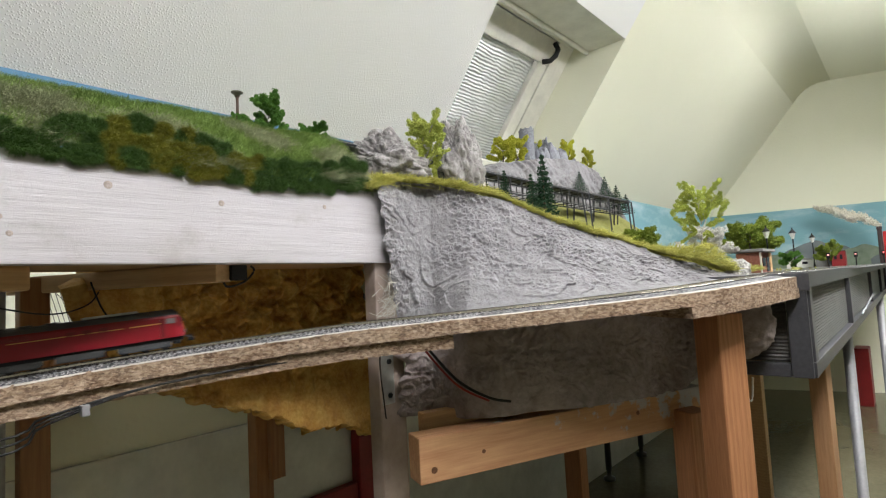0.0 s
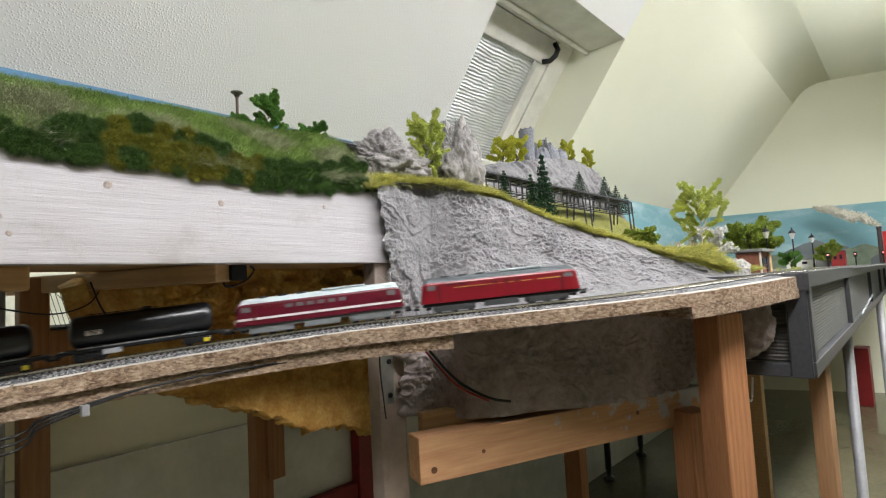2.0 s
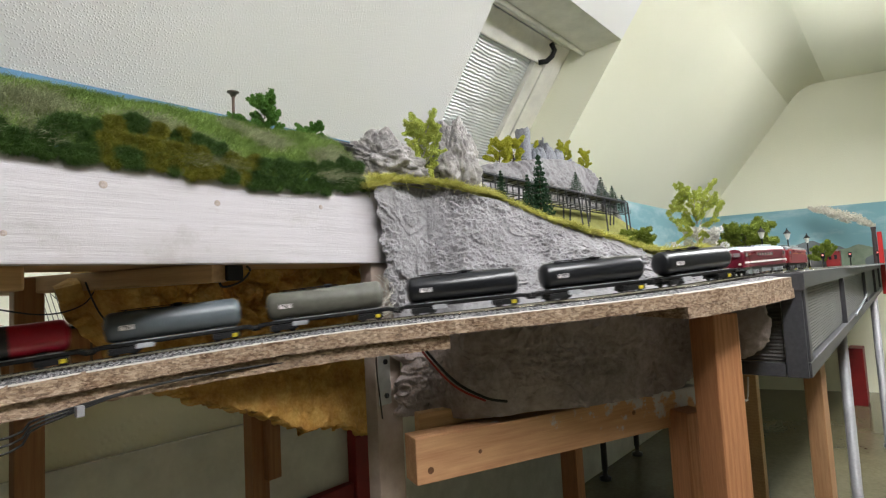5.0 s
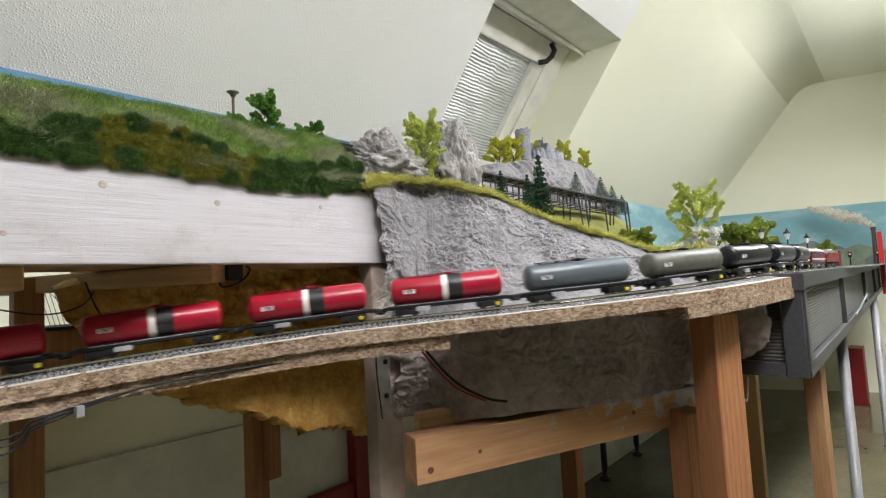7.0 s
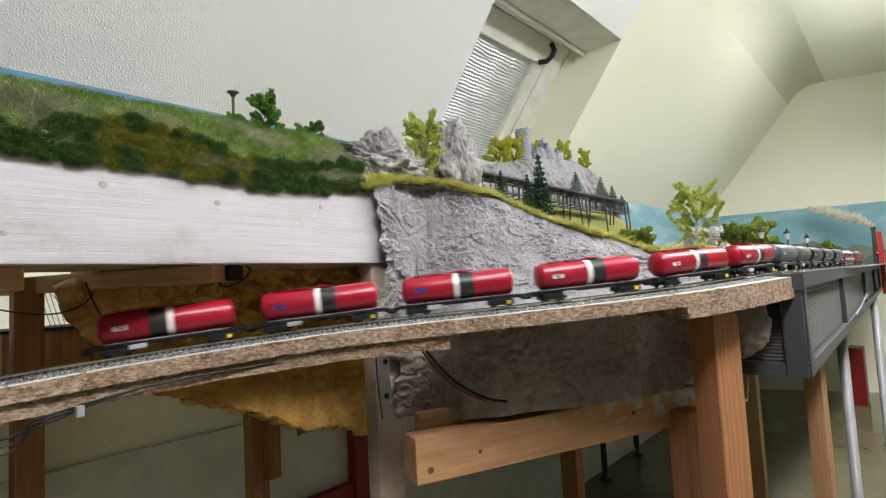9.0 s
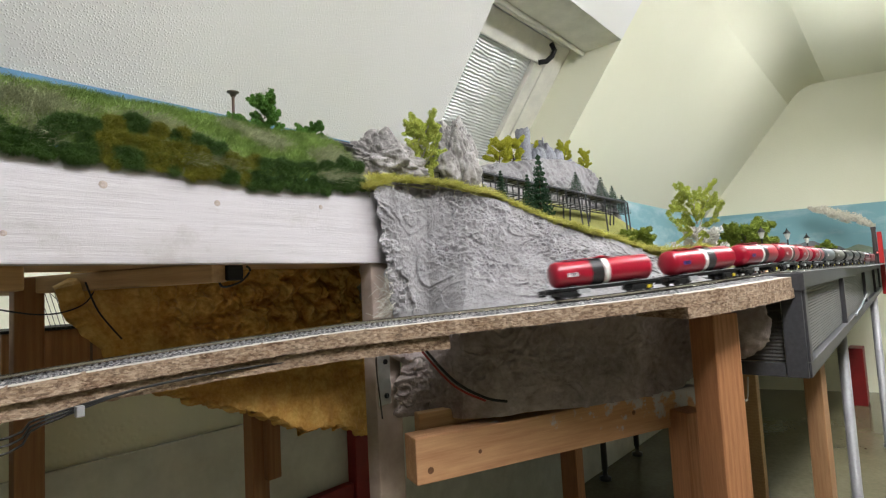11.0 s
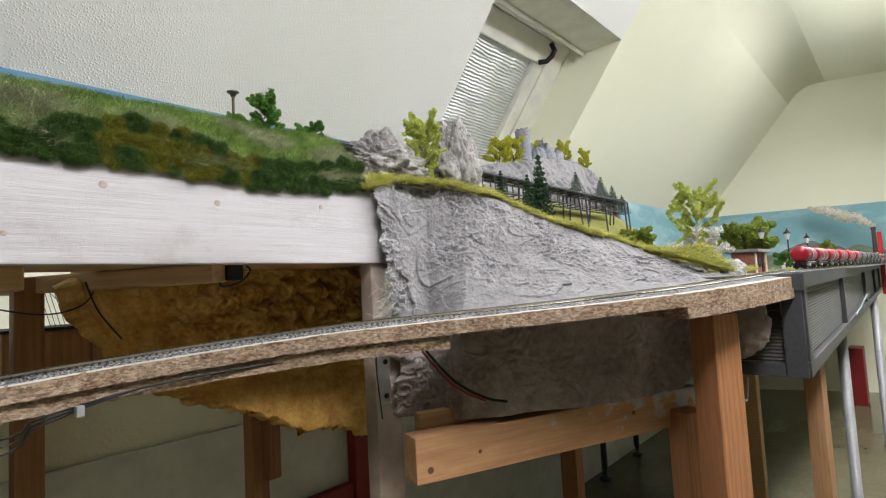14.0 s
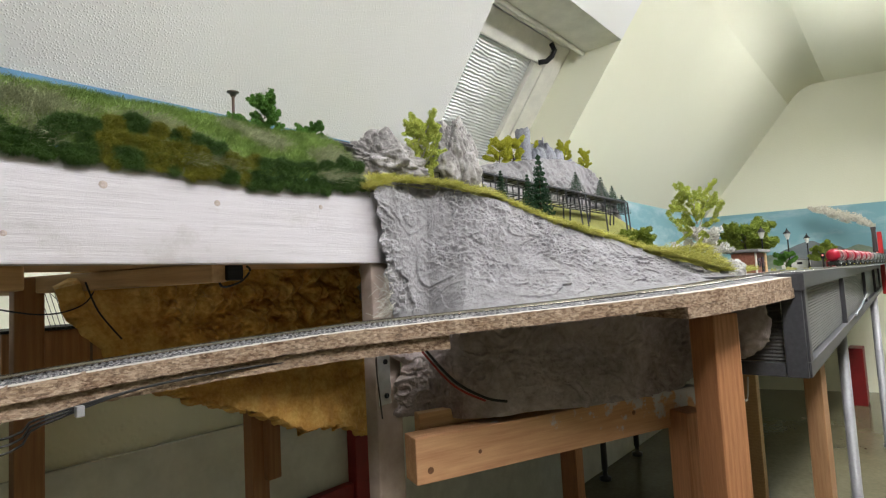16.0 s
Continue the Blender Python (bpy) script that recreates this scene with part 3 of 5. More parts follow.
def build_ramp():
    t = thing("track_ramp", (0, 0, 0), "curved chipboard ramp carrying a ballasted model railway track", "track ramp")
    e = 0.052
    swept("upper_board", -3.3, 1.085, [(-e, -0.0085), (e, -0.0085), (e, -0.0265), (-e, -0.0265)], M["osb"], t, "rough sawn chipboard edge", 0.006, 0.0016)
    swept("lower_board", -3.3, 0.44, [(-e + 0.006, -0.027), (e, -0.027), (e, -0.045), (-e + 0.006, -0.045)], M["osb"], t, "rough sawn chipboard edge", 0.006, 0.0016)
    swept("lower_board", 0.765, 1.085, [(-e - 0.002, -0.027), (e, -0.027), (e, -0.044), (-e - 0.002, -0.044)], M["osb"], t, "rough sawn chipboard edge", 0.006, 0.0016)
    # pale board top, with the bright line of light on it in the colour
    swept("top_paper", -3.3, 1.083, [(-e + 0.001, -0.0084), (e, -0.0084), (e, -0.0078), (-e + 0.001, -0.0078)], M["pale_edge"], t, "pale top of the board, coloured as bright as its lit edge")
    swept("ballast", -3.3, 1.09, [(-0.036, -0.0079), (-0.026, -0.0045), (0.026, -0.0045), (0.036, -0.0079)], M["ballast"], t, "grey granite ballast", 0.006, 0.0012)
    swept("ballast", 1.09, 4.95, [(-0.04, -0.0055), (-0.03, -0.0045), (0.03, -0.0045), (0.04, -0.0055)], M["ballast"], t, "grey granite ballast", 0.02, 0.0006)
    for side in (-0.00865, 0.00865):
        swept("rail", -3.3, 4.95, [(side - 0.0005, 0), (side + 0.0005, 0), (side + 0.0004, -0.0024), (side + 0.0012, -0.003), (side - 0.0012, -0.003), (side - 0.0004, -0.0024)], M["rail"], t)
    sm = mesh_of(boxed(-0.0014, 0.0014, -0.0155, 0.0155, -0.0045, -0.0030), M["sleeper"])
    s = -0.25
    while s < 1.9:
        a, b = on_way(s - 0.003), on_way(s + 0.003)
        o = part("sleeper", sm, None, t)
        o.matrix_world = Matrix.Translation(on_way(s)) @ pose(0, 0, 0, 0, -math.degrees(math.asin((b - a).z / (b - a).length)), math.degrees(math.atan2(b.y - a.y, b.x - a.x)))
        s += 0.0076


# ---- landscape ----
FOOT = [(0.0, (0.598, 0.628)), (0.1, (0.640, 0.592)), (0.22, (0.634, 0.516)), (0.34, (0.665, 0.468)), (0.5, (0.752, 0.393)), (0.66, (0.862, 0.332)), (0.8, (0.965, 0.288)), (0.92, (1.09, 0.262)), (1.0, (1.18, 0.25))]
RIDGE = [(0.0, (0.573, 0.640, 0.172)), (0.1, (0.690, 0.622, 0.186)), (0.22, (0.752, 0.585, 0.164)), (0.34, (0.86, 0.57, 0.148)), (0.5, (0.949, 0.50, 0.105)), (0.66, (1.025, 0.42, 0.063)), (0.8, (1.13, 0.37, 0.032)), (0.92, (1.22, 0.315, 0.0)), (1.0, (1.30, 0.28, -0.014))]


def along(rows, a):
    return Vector([float(np.interp(a, [r[0] for r in rows], [r[1][i] for r in rows])) for i in range(len(rows[0][1]))])


def rock_relief(p, amp=1.0):
    """Trowelled plaster: broad dents, overlapping smears that end in sharp lips, and crumbs in patches."""
    a = noise.noise(p * 8) * 0.016 + noise.noise(p * 21) * 0.005
    q = p + noise.noise_vector(p * 14) * 0.020 + noise.noise_vector(p * 60) * 0.0018 + noise.noise_vector(p * 150) * 0.0016
    h = 0.0
    for scale, count, lip, seed in ((9, 3.4, 0.0075, 0), (21, 2.6, 0.0042, 9), (58, 2.0, 0.0016, 4)):
        n = noise.noise(Vector((q.x * scale + q.z * scale * 0.4, q.y * scale, q.z * scale * 1.3 + seed))) * count + 10
        f = n - math.floor(n)
        cover = min(1.0, max(0.0, 0.55 + 1.6 * noise.noise(p * scale * 0.8 + Vector((seed, 5, 1)))))
        h += lip * cover * (f ** 1.8 if f < 0.93 else 0.877 * (1 - f) / 0.07)
    m2 = max(0.0, noise.noise(p * 13 + Vector((9, 2, 2))) + 0.2)
    fine = noise.fractal(p * 110, 0.8, 2.0, 3)
    return (a + h + fine * (0.0010 + 0.0062 * m2) + noise.noise(Vector((p.x * 160, p.y * 160, p.z * 420))) * 0.0004) * amp


def build_rock():
    def fn(a, b):
        back = max(0.0, b - 0.95) / 0.05
        b = min(1.0, b / 0.95)
        f, r = along(FOOT, a), along(RIDGE, a)
        # height of the foot beside the ramp
        zf = float(np.interp(a, [0, 0.34, 0.5, 0.66, 0.8, 0.92, 1.0], [-0.052, -0.040, -0.033, -0.026, -0.020, -0.0165, -0.0165]))
        low = float(np.interp(a, [0, 0.8, 0.93, 1.0], [-0.212, -0.200, -0.165, -0.12]))
        if b < 0.42:
            t = b / 0.42
            inn = 0.03 * (1 - t) ** 1.5
            p = Vector((f.x + inn * 0.6, f.y + inn, lerp(low, zf, t)))
        else:
            t = (b - 0.42) / 0.58
            k = t ** 0.8
            p = Vector((lerp(f.x, r.x, k * 0.9 + 0.1 * t), lerp(f.y, r.y, k), lerp(zf, r.z, t)))
        d = rock_relief(p)
        edge = min(1.0, abs(b - 0.42) * 9 + 0.25) if b > 0.3 else 1.0
        n = Vector((-0.45, -0.75, 0.3 if b > 0.42 else -0.1)).normalized()
        p = p + n * d * edge
        if a < 0.06:
            p.x += (0.06 - a) * 0.55 * (noise.noise(Vector((0, 0, p.z * 26))) + 0.35 * noise.noise(Vector((0, 3, p.z * 70))))
        return (p.x + 0.015 * back, p.y + 0.055 * back, p.z + H + 0.003 * back)
    t = thing("plaster_rock", (0, 0, 0), "rough grey plaster rock face beside the ramp", "rock face")
    part("painted_face", grid_mesh(lambda a, b: fn(a, 0.40 + 0.60 * b), 560, 230, M["rock"], True), None, t, "pale grey painted upper face")
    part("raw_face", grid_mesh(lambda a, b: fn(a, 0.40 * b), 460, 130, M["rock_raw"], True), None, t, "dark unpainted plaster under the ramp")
    def bulge(a, b):
        th, ph = math.pi * b, math.tau * a
        d = Vector((math.sin(th) * math.cos(ph), math.sin(th) * math.sin(ph), math.cos(th)))
        p = Vector((1.050 + 0.036 * d.x, 0.250 + 0.068 * d.y, -0.088 + 0.066 * d.z))
        return p + d * rock_relief(p) * 0.8 + Vector((0, 0, H))
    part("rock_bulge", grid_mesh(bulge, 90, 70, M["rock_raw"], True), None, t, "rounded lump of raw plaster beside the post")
    # edge of the rock towards the plank, with a frayed scrim of fibres
    fb = bmesh.new()
    rnd = random.Random(5)
    for _ in range(70):
        a = Vector((0.580 + rnd.uniform(-0.008, 0.012), 0.622 + rnd.uniform(-0.008, 0.008), H + rnd.uniform(-0.045, 0.01)))
        d = Vector((rnd.uniform(-0.6, 0.1), rnd.uniform(-0.1, 0.3), rnd.uniform(-0.5, 0.4))) * 0.05
        tube(fb, [a, a + d * 0.5 + Vector((0, 0, rnd.uniform(-0.006, 0.006))), a + d], 0.00035, 3, False)
    ob = part("plaster_scrim", fb, M["fibre"])
    tagged(ob, "frayed pale fibres of plaster scrim at the rock's edge", "fibres", kind="stuff")


def meadow_z(x, y):
    z = table([(0.5, 0.17), (0.572, 0.166), (0.672, 0.176), (0.795, 0.165), (0.86, 0.147), (0.95, 0.105), (1.03, 0.066), (1.13, 0.034), (1.27, 0.0), (1.4, -0.012), (3, -0.012)], x)
    z2 = table([(0.5, 0.2), (1.0, 0.19), (1.3, 0.14), (1.7, 0.06), (2.1, 0.0), (2.6, -0.012), (3, -0.012)], x)
    t = min(1, max(0, (y - 0.55) / 0.2))
    hill = 0.31 * math.exp(-(((x - 1.75) / 0.65) ** 4 + ((y - 1.15) / 0.42) ** 4))
    z += 0.05 * math.exp(-((x - 1.34) / 0.15) ** 2 - ((y - 0.41) / 0.07) ** 2)
    return max(lerp(z, z2, t), hill) + 0.006 * noise.noise(Vector((x * 14, y * 14, 0))) + 0.003 * noise.noise(Vector((x * 50, y * 50, 4)))


def grass_blades(name, spots, material, length, width, label, seed=1, lean=(0, -0.35, 0.9)):
    """Flock fibres: thin bent three-sided blades on the given spots."""
    rnd = random.Random(seed)
    verts, faces = [], []
    for p in spots:
        d = (Vector(lean) + Vector((rnd.gauss(0, 0.45), rnd.gauss(0, 0.45), rnd.gauss(0, 0.3)))).normalized()
        ln = length * rnd.uniform(0.5, 1.2)
        s = d.cross(Vector((rnd.uniform(-1, 1), rnd.uniform(-1, 1), 0.2))).normalized() * width
        q = d.cross(s).normalized() * width
        mid = p + d * ln * 0.55
        tip = p + d * ln + Vector((rnd.gauss(0, 0.15), rnd.gauss(0, 0.15) - 0.1, -0.2)) * ln
        i = len(verts)
        verts += [tuple(p - s), tuple(p + s), tuple(p + q), tuple(mid - s * 0.7), tuple(mid + s * 0.7), tuple(mid + q * 0.7), tuple(tip)]
        for k in range(3):
            j = (k + 1) % 3
            faces += [(i + k, i + j, i + 3 + j, i + 3 + k), (i + 3 + k, i + 3 + j, i + 6)]
    ob = part(name, raw_mesh(verts, faces, material), None)
    return tagged(ob, label, "grass", kind="stuff")


def mound_z(x, y):
    """Grass hill behind the plank."""
    t = min(1.0, max(0.0, (y - 0.640) / 0.155))
    top = table([(-1.6, 0.262), (0.13, 0.264), (0.317, 0.268), (0.45, 0.267), (0.571, 0.276), (0.65, 0.262), (0.72, 0.25)], x)
    z = lerp(0.152, top, math.sin(t * math.pi / 2) ** 0.8)
    e = min(1.0, max(0.0, (hill_end(y) - x) / 0.06))
    z = 0.150 + (z - 0.150) * math.sqrt(e * (2 - e))
    return z + 0.006 * noise.noise(Vector((x * 18, y * 18, 2))) + 0.003 * noise.noise(Vector((x * 60, y * 60, 5)))


def hill_end(y):
    return 0.570 + 0.55 * max(0.0, y - 0.645)


def build_mound():
    def fn(a, b):
        x, y = lerp(-1.5, 0.70, a), lerp(0.647, 0.87, b ** 1.2)
        return (x, y, mound_z(x, y) + H - 0.002)
    ob = part("grass_hill", grid_mesh(fn, 220, 60, M["turf"], True), None)
    tagged(ob, "grassy model hill of green static grass on the deck", "hill", kind="structure")
    rnd = random.Random(3)
    green, dry = [], []
    while len(green) + len(dry) < 105000:
        x, y = rnd.uniform(-0.35, 0.69), 0.648 + 0.215 * rnd.random() ** 1.4
        if x > hill_end(y) - 0.002:
            continue
        k = 1.1 * noise.noise(Vector((x * 11, y * 17, 8))) + 0.14 - 3.0 * abs(y - 0.70)
        tuft = dry if k > rnd.uniform(0.0, 0.3) else green
        for _ in range(rnd.randint(5, 12)):
            a, b = x + rnd.gauss(0, 0.0022), max(0.633, y + rnd.gauss(0, 0.0022))
            tuft.append(Vector((a, b, mound_z(a, b) + H - 0.003)))
    grass_blades("hill_grass", green, M["turf"], 0.017, 0.00048, "green static grass covering the hill", 11)
    grass_blades("dry_grass", dry, M["turf_dry"], 0.021, 0.00042, "straw-grey patches of long static grass", 12, (0.1, -0.75, 0.55))


def flock_ball(verts, faces, c, r, rnd, n=150, leaf=0.0035, squash=0.85):
    """A clump of crumbs around a centre."""
    for _ in range(n):
        d = Vector((rnd.gauss(0, 1), rnd.gauss(0, 1), rnd.gauss(0, 1) * squash)).normalized() * r * rnd.uniform(0.62, 1.08)
        p = Vector(c) + d
        s = leaf * rnd.uniform(0.6, 1.3)
        a = [Vector((rnd.uniform(-1, 1), rnd.uniform(-1, 1), rnd.uniform(-1, 1))).normalized() * s for _ in range(4)]
        i = len(verts)
        verts += [tuple(p + q) for q in a]
        faces += [(i, i + 1, i + 2), (i, i + 2, i + 3), (i, i + 3, i + 1), (i + 1, i + 3, i + 2)]


def solid_core(verts, faces, c, r, squash=0.85):
    """The dense middle of a clump."""
    i0 = len(verts)
    rows, cols = 6, 9
    for j in range(rows + 1):
        for k in range(cols):
            th, ph = math.pi * j / rows, math.tau * k / cols
            d = Vector((math.sin(th) * math.cos(ph), math.sin(th) * math.sin(ph), math.cos(th) * squash))
            verts.append(tuple(Vector(c) + d * r * (0.85 + 0.25 * noise.noise((Vector(c) + d * r) * 120))))
    for j in range(rows):
        for k in range(cols):
            faces.append((i0 + j * cols + k, i0 + j * cols + (k + 1) % cols, i0 + (j + 1) * cols + (k + 1) % cols, i0 + (j + 1) * cols + k))


def fuzz(verts, faces, c, r, rnd, n, length, width):
    """Short fibres standing out of a ball."""
    for _ in range(n):
        d = Vector((rnd.gauss(0, 1), rnd.gauss(0, 1), rnd.gauss(0, 1))).normalized()
        p = Vector(c) + Vector((d.x, d.y, d.z * 0.9)) * r * rnd.uniform(0.8, 1.0)
        e = (d + Vector((rnd.gauss(0, 0.5), rnd.gauss(0, 0.5), rnd.gauss(0, 0.5) - 0.15))).normalized()
        s = e.cross(Vector((rnd.uniform(-1, 1), rnd.uniform(-1, 1), rnd.uniform(-1, 1)))).normalized() * width
        q = e.cross(s).normalized() * width
        i = len(verts)
        verts += [tuple(p - s), tuple(p + s), tuple(p + q), tuple(p + e * length * rnd.uniform(0.5, 1.2))]
        faces += [(i, i + 1, i + 3), (i + 1, i + 2, i + 3), (i + 2, i, i + 3)]


def build_hedge():
    """Foam bushes along the plank's upper edge."""
    rnd = random.Random(21)

    def one(x, y, z, r, m, label):
        v, f = [], []
        for k in range(3):
            c = (rnd.uniform(-0.5, 0.5) * r, rnd.uniform(0.0, 0.3) * r, rnd.uniform(-0.4, 0.4) * r)
            rr = r * rnd.uniform(0.55, 0.8)
            solid_core(v, f, c, rr * 0.7)
            fuzz(v, f, c, rr * 0.75, rnd, 480, 0.0080, 0.00042)
        ob = part("bush", raw_mesh([(a, b * 0.65, c) for a, b, c in v], f, m), None)
        ob.matrix_world = pose(x, y, H + z)
        tagged(ob, label, "bush", "bushes along the plank")
    LOW = [(-0.5, 0.156), (0.104, 0.160), (0.130, 0.149), (0.237, 0.147), (0.321, 0.144), (0.393, 0.140), (0.46, 0.145), (0.528, 0.153)]
    TOP = [(-0.5, 0.166), (0.132, 0.168), (0.149, 0.188), (0.206, 0.209), (0.242, 0.208), (0.293, 0.200), (0.332, 0.183), (0.407, 0.182), (0.48, 0.190), (0.54, 0.202)]
    x = -0.42
    while x < 0.556:
        lo, hi = table(LOW, x) + 0.011, table(TOP, x) - 0.006
        n = max(2, round((hi - lo) / 0.0135))
        for k in range(n):
            z = lo + (hi - lo) * k / (n - 1) + rnd.uniform(-0.003, 0.003)
            olive = 0.185 < x < 0.37 and noise.noise(Vector((x * 38, z * 55, 3))) > rnd.uniform(-0.35, 0.15)
            one(x + rnd.uniform(-0.005, 0.005), 0.6385 + 0.22 * max(0.0, z - 0.165) + rnd.uniform(0, 0.003), z, 0.0115 * rnd.uniform(0.85, 1.3), M["bush_olive"] if olive else M["bush_dark"],
                "olive moss-like foam bush at the edge of the grass" if olive else "dark green moss-like foam bush at the edge of the grass")
        x += 0.0135 * rnd.uniform(0.8, 1.15)


def build_meadow():
    def fn(a, b):
        x = lerp(0.58, 2.9, a)
        yr = table([(0.5, 0.64), (0.572, 0.638), (0.672, 0.605), (0.795, 0.605), (0.86, 0.565), (0.95, 0.495), (1.03, 0.41), (1.13, 0.36), (1.22, 0.31), (1.4, 0.26), (3, 0.26)], x)
        y = lerp(yr + 0.008, WALL - 0.01, b)
        z = meadow_z(x, y)
        if x > 1.3 and z < 0.004:
            z -= 0.02
        return (x, y, z + H - 0.012 * (1 - b) ** 10)
    ob = part("meadow_ground", grid_mesh(fn, 240, 90, M["meadow"], True), None)
    tagged(ob, "yellow-green meadow slope behind the rock face", "meadow", kind="structure")
    rnd = random.Random(4)
    spots = []
    for _ in range(11000):
        a = rnd.random()
        r = along(RIDGE, a)
        back = abs(rnd.gauss(0, 0.018))
        p = Vector((r.x + back * 0.35 - 0.004, r.y + back * 0.9 - 0.006, 0))
        z = max(r.z - 0.004, meadow_z(p.x, p.y) - 0.003)
        spots.append(Vector((p.x, p.y, z + H)))
    for _ in range(9000):
        x, y = rnd.uniform(1.08, 1.5), rnd.uniform(0.28, 0.46)
        spots.append(Vector((x, y, meadow_z(x, y) + H - 0.002)))
    for _ in range(1500):
        x, y = rnd.uniform(0.552, 0.612), rnd.uniform(0.632, 0.665)
        spots.append(Vector((x, y, H + 0.160 + 0.25 * (x - 0.55))))
    grass_blades("ridge_grass", spots, M["turf_lime"], 0.018, 0.0007, "yellow-green static grass along the rock's ridge", 15, (-0.2, -0.62, 0.5))


def boulder(name, at, size, seed, label, material=None, turn=0.0):
    def fn(a, b):
        th, ph = math.pi * b, math.tau * a
        d = Vector((math.sin(th) * math.cos(ph), math.sin(th) * math.sin(ph), math.cos(th)))
        q = d * 1.6 + Vector((seed, 0, 0))
        k = 0.80 + 0.34 * noise.noise(q) + 0.26 * abs(noise.noise(q * 2.0)) + 0.10 * abs(noise.noise(q * 4.5)) + 0.08 * abs(noise.noise(q * 11)) + 0.045 * noise.noise(q * 26) + 0.02 * noise.noise(q * 60)
        return (d.x * size[0] * k, d.y * size[1] * k, d.z * size[2] * k)
    ob = part(name, grid_mesh(fn, 150, 100, material or M["boulder"], True), None)
    ob.matrix_world = pose(at[0], at[1], at[2] + H, 0, 0, turn)
    return tagged(ob, label, "boulder")


def build_boulders():
    boulder("boulder", (0.69, 0.735, 0.235), (0.088, 0.062, 0.062), 1.3, "pale grey jagged boulder on the ridge")
    boulder("boulder", (0.915, 0.745, 0.27), (0.060, 0.05, 0.105), 5.1, "tall grey-brown jagged rock on the ridge")
    boulder("boulder", (0.60, 0.70, 0.17), (0.05, 0.03, 0.03), 8.2, "small grey rock at the end of the grass")
    boulder("boulder", (1.285, 0.282, -0.008), (0.032, 0.026, 0.036), 9.4, "pale pointed plaster rock beside the track", M["rock_pale"])


# ---- trees ----
def crown_mesh(blobs, rnd, material, leaf, density=1.0, core=0.55):
    v, f = [], []
    for c, r in blobs:
        if core:
            solid_core(v, f, c, r * core, 0.9)
        flock_ball(v, f, c, r, rnd, int(70 * density), leaf)
    return raw_mesh(v, f, material)


def tree(at, height, spread, crown, bark, label, seed=1, group="", leaf=0.0030, limbs=6, low=0.3, density=1.0, core=0.0, trunk_r=0.022, rise=0.17, puff=0.0):
    """Twisting trunk, limbs and a broken crown of crumbs along the limbs."""
    rnd = random.Random(seed)
    t = thing("tree", (at[0], at[1], at[2] + H), label, "tree", group)
    bm = bmesh.new()
    pts = [Vector((rnd.uniform(-1, 1) * 0.02 * height * k, rnd.uniform(-1, 1) * 0.02 * height * k, height * 0.9 * k / 5)) for k in range(6)]
    tube(bm, pts, [height * trunk_r * (1 - 0.16 * k) for k in range(6)], 7)
    blobs = [(pts[5] + Vector((0, 0, height * (0.02 - 0.03 * n))), height * puff * 0.6 if puff else spread * 0.09) for n in range(4)]
    for i in range(limbs):
        k = low + (0.95 - low) * (i + rnd.random() * 0.6) / limbs
        base = pts[0].lerp(pts[5], k)
        a = i * 2.4 + rnd.uniform(-0.4, 0.4)
        reach = spread * 0.5 * (1.15 - 0.45 * k) * rnd.uniform(0.75, 1.15)
        tip = base + Vector((math.cos(a) * reach, math.sin(a) * reach, height * rnd.uniform(0.6, 1.4) * rise))
        mid = base.lerp(tip, 0.5) + Vector((0, 0, -height * 0.02))
        tube(bm, [base, mid, tip], [height * 0.010, height * 0.007, height * 0.003], 5)
        twigs = 4 if puff else 3
        for w in range(twigs):
            k0 = rnd.uniform(0.25, 0.8)
            b0 = base.lerp(tip, k0)
            droop = rnd.choice((-0.16, -0.06, 0.08)) if puff else rnd.uniform(-0.06, 0.13)
            b1 = base.lerp(tip, min(1.15, k0 + 0.45)) + Vector((rnd.uniform(-1, 1) * spread * 0.13, rnd.uniform(-1, 1) * spread * 0.13, height * droop * rnd.uniform(0.5, 1.3)))
            tube(bm, [b0, b1], [height * 0.004, height * 0.002], 4)
            for n in range(7):
                c = b0.lerp(b1, n / 6) + Vector((rnd.uniform(-1, 1), rnd.uniform(-1, 1), rnd.uniform(-1, 1))) * height * 0.012
                blobs.append((c, height * puff * rnd.uniform(0.35, 0.62) if puff else spread * rnd.uniform(0.045, 0.085)))
    part("trunk", bm, bark, t)
    part("crown", crown_mesh(blobs, rnd, crown, leaf, density, core), None, t)
    return t


def fir(at, height, radius, label, seed=1, group="fir trees"):
    rnd = random.Random(seed)
    t = thing("fir_tree", (at[0], at[1], at[2] + H), label, "fir tree", group)
    part("trunk", tubed([(0, 0, 0), (0, 0, height * 0.95)], [height * 0.02, height * 0.004], 6), M["bark"], t)
    v, f = [], []
    rings = 11
    for j in range(rings):
        k = j / (rings - 1)
        z = height * (0.10 + 0.86 * k)
        r = radius * (1 - k) ** 0.85 + radius * 0.06
        n = max(5, int(16 * (1 - k) + 5))
        for i in range(n):
            a = i * math.tau / n + j * 0.7 + rnd.uniform(-0.15, 0.15)
            for q in (0.35, 0.65, 0.95):
                rr = r * q * rnd.uniform(0.85, 1.1)
                flock_ball(v, f, (math.cos(a) * rr, math.sin(a) * rr, z - rr * 0.35 + rnd.uniform(-0.01, 0.01) * height), height * 0.032, rnd, 8, height * 0.018)
    part("crown", raw_mesh(v, f, M["leaf_fir"]), None, t)
    return t


